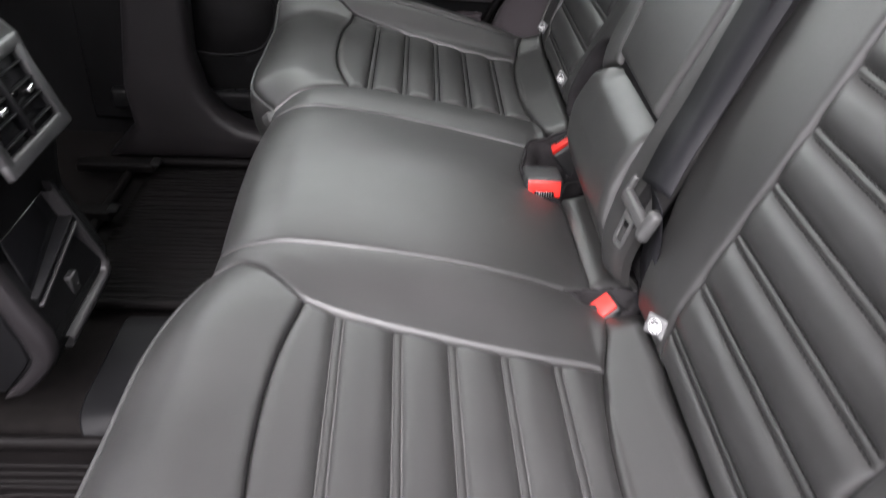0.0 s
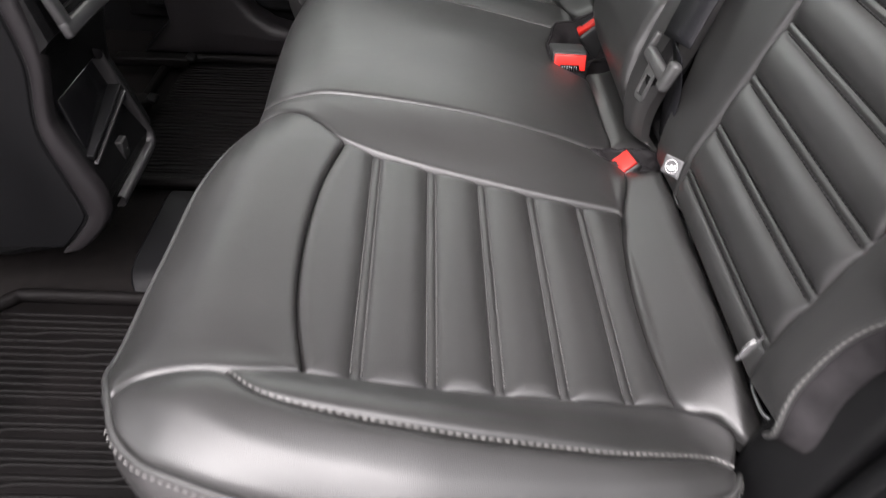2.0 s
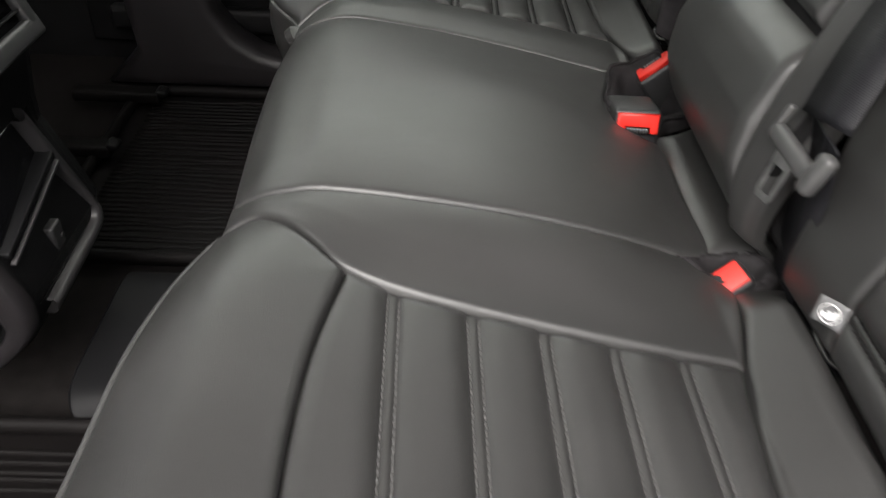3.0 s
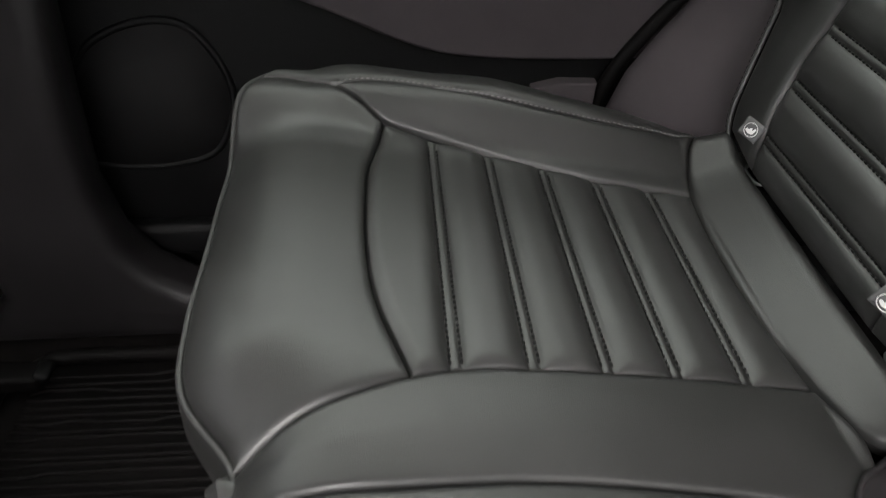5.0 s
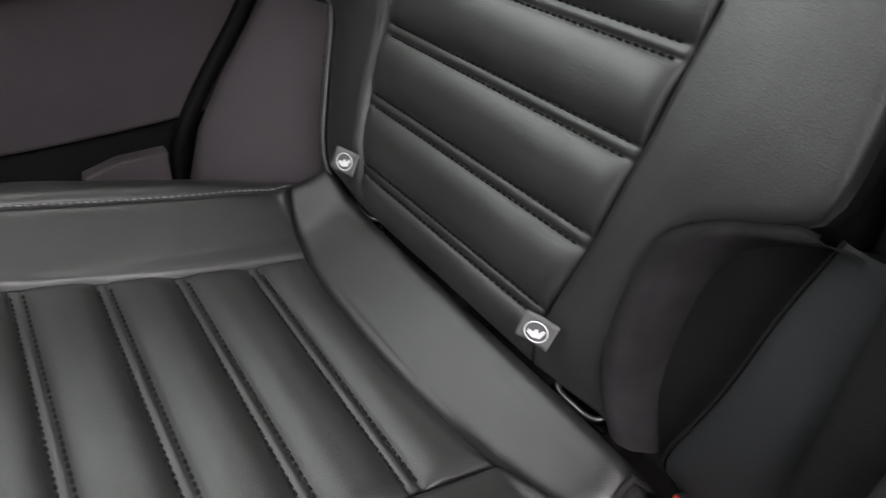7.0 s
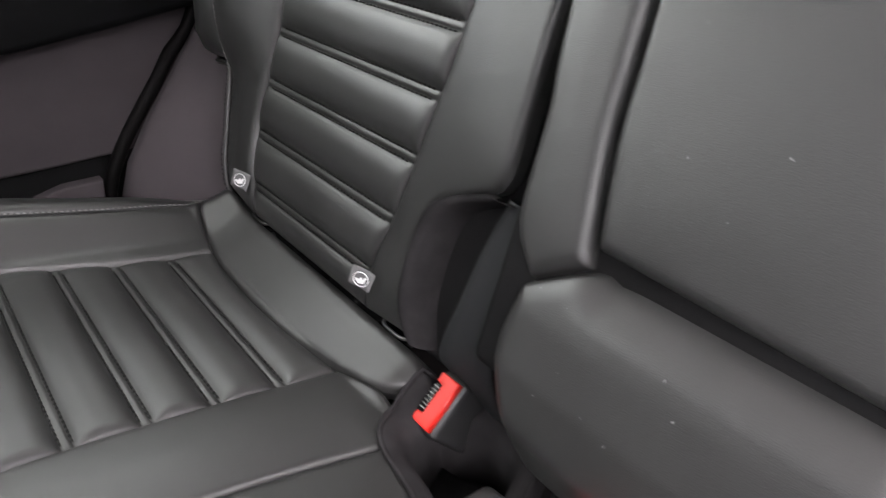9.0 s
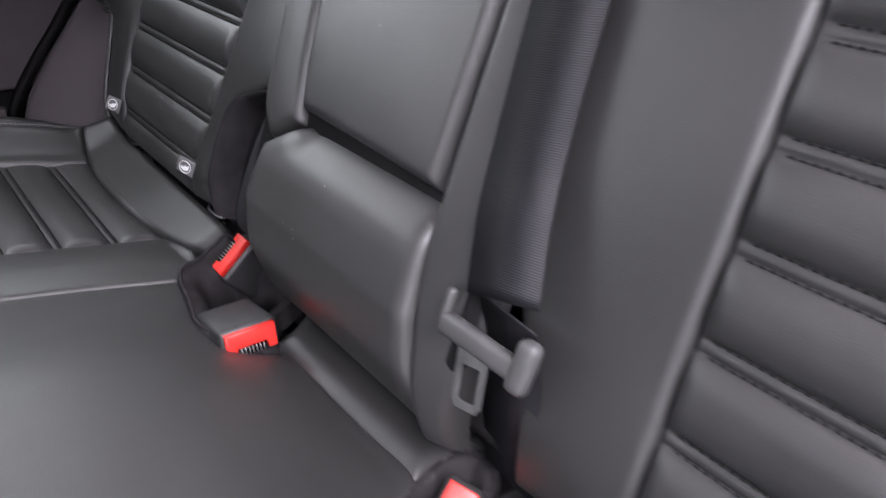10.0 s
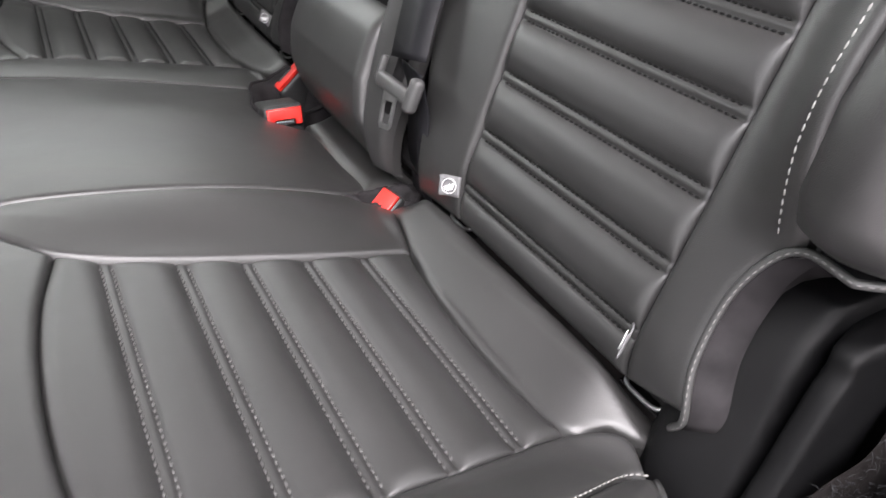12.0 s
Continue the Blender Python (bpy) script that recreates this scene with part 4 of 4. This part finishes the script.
part("socket_mark", block((0.002, 0.003, 0.004), 0.0005, 1, (-0.6575, -0.024, 0.246)), SATIN, usb)

# ---- far door, pillar and sill ----
door = thing("far_rear_door", "dark car door trim with grey soft panel, armrest and map pocket", "car door")


def door_plate(outline, y, thick, bevel=0.004):
    """An upright plate of an (x, z) outline, its face towards the cabin at y."""
    bm = slab(outline, thick, bevel)
    bmesh.ops.transform(bm, matrix=Matrix(((1, 0, 0, 0), (0, 0, 1, y), (0, 1, 0, 0), (0, 0, 0, 1))), verts=bm.verts)
    bmesh.ops.recalc_face_normals(bm, faces=bm.faces)
    return bm


part("lower_panel", door_plate([(-0.95, 0.10), (0.10, 0.10), (0.10, 0.56), (-0.95, 0.56)], 0.800, 0.03), PLASTIC, door, "black grained lower panel")
low = spline([(-0.95, 0.545), (-0.70, 0.535), (-0.56, 0.515), (-0.42, 0.468), (-0.33, 0.427), (-0.25, 0.404), (-0.10, 0.396), (0.12, 0.400)], 40)
part("soft_panel", door_plate([tuple(v) for v in low] + [(0.12, 0.62), (-0.95, 0.60)], 0.778, 0.03, 0.006), DOOR_SOFT, door, "grey soft-touch panel")
arm = spline([(-0.95, 0.530), (-0.45, 0.524), (-0.40, 0.525), (-0.28, 0.534), (-0.10, 0.545), (0.12, 0.568)], 40)
part("armrest", door_plate([tuple(v) for v in arm] + [(0.12, 0.625), (-0.3, 0.600), (-0.95, 0.60)], 0.745, 0.05, 0.010), PLASTIC_SMOOTH, door, "dark leather armrest")
part("pull_strip", block((0.20, 0.006, 0.014), 0.002, 2, (-0.385, 0.744, 0.545), turn=Matrix.Rotation(-0.07, 4, 'Y')), SATIN, door, "satin grey trim strip")
part("upper_panel", door_plate([(-0.95, 0.585), (0.2, 0.575), (0.2, 0.74), (-0.95, 0.74)], 0.775, 0.04), PLASTIC_SMOOTH, door)
pk = spline([(-0.71, 0.265), (-0.718, 0.33), (-0.69, 0.41), (-0.62, 0.445), (-0.56, 0.435), (-0.525, 0.36), (-0.55, 0.285), (-0.60, 0.262), (-0.66, 0.258), (-0.71, 0.265)], 70)
part("pocket_rim", tube([(x, 0.800, z) for x, z in pk[:-1]], 0.005, 8, closed=True), PLASTIC, door, "rounded map-pocket rim")
part("pocket_face", door_plate([tuple(v) for v in pk[:-1]], 0.797, 0.006, 0.0), FABRIC, door, "dark speaker cloth")
part("lower_ledge", block((0.9, 0.03, 0.05), 0.012, 4, (-0.45, 0.79, 0.155)), PLASTIC, door)

pil = [(-0.815, 0.80), (-0.812, 0.40), (-0.838, 0.22), (-0.83, 0.13), (-0.90, 0.055), (-0.40, 0.055), (-0.40, 0.112), (-0.545, 0.116), (-0.600, 0.130), (-0.640, 0.158), (-0.672, 0.205), (-0.688, 0.280), (-0.684, 0.40), (-0.66, 0.80)]
bm = door_plate(pil, 0.690, 0.08, 0.022)
setting("pillar_trim", bm, PILLAR, "dark plastic door-pillar trim sweeping into the sill", "pillar trim", True)
setting("far_sill", block((1.0, 0.09, 0.06), 0.012, 4, (0.08, 0.735, 0.082)), PLASTIC, "black plastic door sill", "sill", True)
setting("sill_plate", door_plate([(-0.180, 0.330), (-0.168, 0.373), (-0.135, 0.380), (-0.091, 0.378), (-0.095, 0.330)], 0.752, 0.02, 0.003), DOOR_SOFT, "small pale sill corner beside the seat", "sill")

# side trim between far seat and door opening
rows = []
for z in np.linspace(0.10, 0.92, 18):
    xe = np.interp(z, [0.10, 0.349, 0.393, 0.437, 0.475, 0.515, 0.563, 0.92], [-0.085, -0.074, -0.054, -0.022, 0.010, 0.040, 0.078, 0.26])
    xb = LEAN * z - 0.147
    rows.append([tuple(v) for v in spline([(xe + 0.03, 0.79, z), (xe, 0.765, z), (xe + 0.012, 0.742, z), (xe + 0.05, 0.712, z), (xb + 0.045, 0.672, z), (xb + 0.065, 0.62, z)], 18)])
setting("far_side_trim", loft(rows, closed=False), DOOR_SOFT, "dark grey side trim between backrest and door", "side trim", True)
seal = [(x, 0.772, z) for x, z in spline([(-0.095, 0.28), (-0.084, 0.349), (-0.064, 0.393), (-0.032, 0.437), (0.0, 0.475), (0.030, 0.515), (0.068, 0.563), (0.24, 0.92)], 40)]
setting("door_seal", tube(seal, 0.009, 8), RUBBER, "black rubber door seal", "seal", True)

# ---- near door opening: latch cover, wheel-arch felt, sill ----
def swept(path, prof):
    """A strip along a path in the x-z plane; prof rows (y, out) across it, out along the path's left normal."""
    c = spline(path, 50)
    t = np.gradient(c, axis=0)
    t /= np.linalg.norm(t, axis=1)[:, None]
    nrm = np.stack([-t[:, 1], t[:, 0]], 1)
    return loft([[(c[i, 0] + nrm[i, 0] * o, y, c[i, 1] + nrm[i, 1] * o) for i in range(50)] for y, o in prof], closed=False)


trim = thing("latch_cover", "black grained plastic cover curving round the backrest latch", "side trim")
INNER = [(-0.075, 0.125), (-0.054, 0.158), (-0.022, 0.225), (0.000, 0.305), (0.012, 0.358), (0.028, 0.400), (0.050, 0.438), (0.080, 0.466), (0.130, 0.480), (0.30, 0.48)]
OUTER = [(-0.060, 0.125), (-0.038, 0.165), (-0.006, 0.240), (0.018, 0.315), (0.030, 0.356), (0.043, 0.400), (0.055, 0.436), (0.071, 0.461), (0.100, 0.474), (0.30, 0.478)]
STRIP = [(0.023, 0.335), (0.030, 0.352), (0.041, 0.378), (0.052, 0.408), (0.067, 0.440), (0.095, 0.463), (0.30, 0.470)]


def ridge(rows):
    """A moulding between curves of the x-z plane: rows of (y, curve, back), each curve set back by so much."""
    return loft([[(x + back, y, z) for x, z in spline(curve, 60)] for y, curve, back in rows], closed=False)


def between(a, b, t):
    return [(p[0] * (1 - t) + q[0] * t, p[1] * (1 - t) + q[1] * t) for p, q in zip(a, b)]


part("inner_cover", ridge([(-0.545, INNER, 0.06), (-0.566, INNER, 0.012), (-0.574, INNER, 0.003), (-0.582, INNER, 0.0), (-0.596, between(INNER, OUTER, 0.35), -0.0015), (-0.612, between(INNER, OUTER, 0.72), -0.0015),
     (-0.622, between(INNER, OUTER, 0.92), 0.0), (-0.628, OUTER, 0.001), (-0.631, OUTER, 0.004), (-0.6325, OUTER, 0.010), (-0.635, OUTER, 0.05), (-0.640, OUTER, 0.16)]), PLASTIC, trim)
bm = ridge([(-0.630, STRIP, 0.03), (-0.6385, STRIP, 0.004), (-0.6400, STRIP, 0.0012), (-0.6425, STRIP, 0.0), (-0.653, STRIP, 0.0005), (-0.6560, STRIP, 0.002), (-0.6575, STRIP, 0.005), (-0.659, STRIP, 0.06)])
low_end = [v for v in bm.verts if v.co.z < 0.3355]
bm.faces.new(sorted(low_end, key=lambda v: -v.co.y))
part("outer_cover", bm, PLASTIC, trim, "raised outer strip of the cover")
rows = []
for t in np.linspace(0, 1, 26):
    rows.append([(-0.05 + 0.10 * t + u * 0.3, -0.672 - 0.030 * (1 - t) + 0.003 * math.sin(u * 30 + t * 14), 0.10 + t * (0.27 + 0.06 * min(1, u * 4))) for u in np.linspace(0, 1, 40)])
setting("wheel_arch_felt", loft(rows, closed=False), CARPET, "black fuzzy felt lining of the wheel arch", "felt lining", True)
sill_path = [(-1.2, 0.055), (-0.60, 0.075), (-0.35, 0.15), (-0.20, 0.235), (-0.09, 0.295), (-0.005, 0.334), (0.029, 0.366), (0.075, 0.416), (0.14, 0.46), (0.30, 0.50)]
setting("near_sill", swept(sill_path, [(-0.66, -0.20), (-0.704, -0.020), (-0.712, -0.004), (-0.722, 0.001), (-0.760, 0.003), (-0.775, -0.004), (-0.781, -0.012), (-0.790, -0.012), (-0.800, -0.006), (-0.83, -0.006), (-0.85, -0.02), (-0.86, -0.3)]),
        SILL, "dark plastic sill of the open near door", "sill", True)

rnd = random.Random(5)
verts, faces = [], []
for i in range(1700):
    t, u = rnd.uniform(0.25, 1), rnd.random() ** 1.5 * 0.6
    root = Vector((-0.05 + 0.10 * t + u * 0.3, -0.672 - 0.030 * (1 - t) + 0.003 * math.sin(u * 30 + t * 14), 0.10 + t * (0.27 + 0.06 * min(1, u * 4))))
    way = Vector((rnd.gauss(0, 1), -0.9 + rnd.gauss(0, 0.5), rnd.gauss(0, 1))).normalized()
    bend = Vector((rnd.gauss(0, 1), rnd.gauss(0, 0.4), rnd.gauss(0, 1))) * 0.5
    long, k = rnd.uniform(0.003, 0.010), len(verts)
    side = way.orthogonal().normalized() * 0.00022
    for q in (0.0, 0.35, 0.7, 1.0):
        c = root + way * long * q + bend * long * q * q
        verts.extend([c - side * (1.1 - q), c + side * (1.1 - q)])
    faces.extend([(k + 2 * q, k + 2 * q + 1, k + 2 * q + 3, k + 2 * q + 2) for q in range(3)])
me = bpy.data.meshes.new("felt_fuzz")
me.from_pydata([tuple(v) for v in verts], [], faces)
me.materials.append(FUZZ)
tagged(new("felt_fuzz", me), "loose grey fibres standing out of the black felt", "felt fibres", kind="stuff")

# ---- unseen shell, added to close the cabin and shape its light ----
setting("ceiling", block((1.78, 1.42, 0.04), 0, 0, (-0.43, 0.11, 1.24)), HEADLINER, "pale fabric headliner", "ceiling")
# out of view: added to hold low sky light off the far door
setting("near_sky_block", block((18.0, 0.2, 3.55), 0, 0, (0, -6.0, 1.42)), material("sky_block_grey", (0.20, 0.185, 0.19), 0.9, grain=0.3, scale=60, wear=0.3), "unseen grey wall added to block low sky light", "wall")
# out of view: added closure, its height set by how much rear light enters
setting("rear_light_block", block((0.04, 1.64, 0.86), 0, 0, (0.44, 0.02, 0.38)), FABRIC, "unseen dark wall added behind the seats to limit rear light", "wall")
# no such wall in the car: added to keep front light off the backrests
setting("front_light_block", block((0.04, 1.64, 1.06), 0, 0, (-1.30, 0.02, 0.49)), PLASTIC, "unseen dark wall added to cut light from the front", "wall")
setting("wall_far", join([block((1.80, 0.03, 1.10), 0, 0, (-0.42, 0.85, 0.19)), block((1.80, 0.03, 0.06), 0, 0, (-0.42, 0.85, 1.19)), block((0.05, 0.03, 0.42), 0, 0, (-0.80, 0.85, 0.95)),
        block((0.07, 0.03, 0.42), 0, 0, (0.20, 0.85, 0.95)), block((0.06, 0.03, 0.42), 0, 0, (-1.29, 0.85, 0.95))]), PLASTIC, "dark body side round the far window", "wall")
pane = setting("window_1", block((1.72, 0.005, 0.42), 0, 0, (-0.40, 0.856, 0.95)), GLASS, "clear glass of the far side windows", "window")
pane.visible_shadow = False
setting("ground", block((60, 60, 0.02), 0, 0, (0, 0, -0.35)), material("pale_paving", (0.60, 0.56, 0.57), 0.9, grain=0.3, scale=40), "pale paved ground outside the car", "ground")

# ---- lint and small floor pieces ----
rnd = random.Random(11)
verts, faces = [], []


def fleck(place, normal, size):
    n = Vector(normal).normalized()
    u = n.orthogonal().normalized()
    u.rotate(Matrix.Rotation(rnd.uniform(0, 6.28), 3, n))
    v = n.cross(u)
    k = len(verts)
    c = Vector(place) + n * 0.0006
    for a, b in ((-1, -0.18), (1, -0.12), (1.1, 0.12), (-0.9, 0.2)):
        verts.append(c + u * a * size + v * b * size)
    verts.append(c + n * size * 0.12)
    faces.extend([(k, k + 1, k + 4), (k + 1, k + 2, k + 4), (k + 2, k + 3, k + 4), (k + 3, k, k + 4)])


for i in range(14):
    z, y = rnd.uniform(0.40, 0.50), rnd.uniform(-0.09, 0.10)
    p, n = roll_form(np.array([z]), np.array([y]))
    fleck(p[0] + n[0] * 0.003, n[0], rnd.uniform(0.0003, 0.0008))
for i in range(10):
    x, y = rnd.uniform(-0.36, -0.06), rnd.uniform(-0.12, 0.14)
    p, n = cushion(np.array([x]), np.array([y]))
    fleck(p[0] + n[0] * 0.0042, n[0], rnd.uniform(0.0003, 0.0009))
for i in range(8):
    z, y = rnd.uniform(0.56, 0.68), rnd.uniform(-0.08, 0.05)
    p, n = backrest(np.array([z]), np.array([y]))
    fleck(p[0] + n[0] * 0.0495, n[0], rnd.uniform(0.0003, 0.0008))
me = bpy.data.meshes.new("lint")
me.from_pydata([tuple(v) for v in verts], [], faces)
me.materials.append(TAG_INK)
tagged(new("lint", me), "scattered pale lint specks lying on the leather", "lint", kind="stuff")

for x, y in ((-0.775, 0.610), (-0.800, 0.42)):
    clip = thing("seat_rail_end", "dark metal end of a front seat rail on the floor", "seat rail", "seat rails")
    part("rail", block((0.16, 0.035, 0.022), 0.006, 3, (x - 0.07, y, 0.080)), RUBBER, clip)
    part("cap", block((0.020, 0.030, 0.012), 0.005, 3, (x + 0.012, y, 0.088), turn=Matrix.Rotation(0.3, 4, "Y")), PLASTIC, clip, "worn dark end cap")
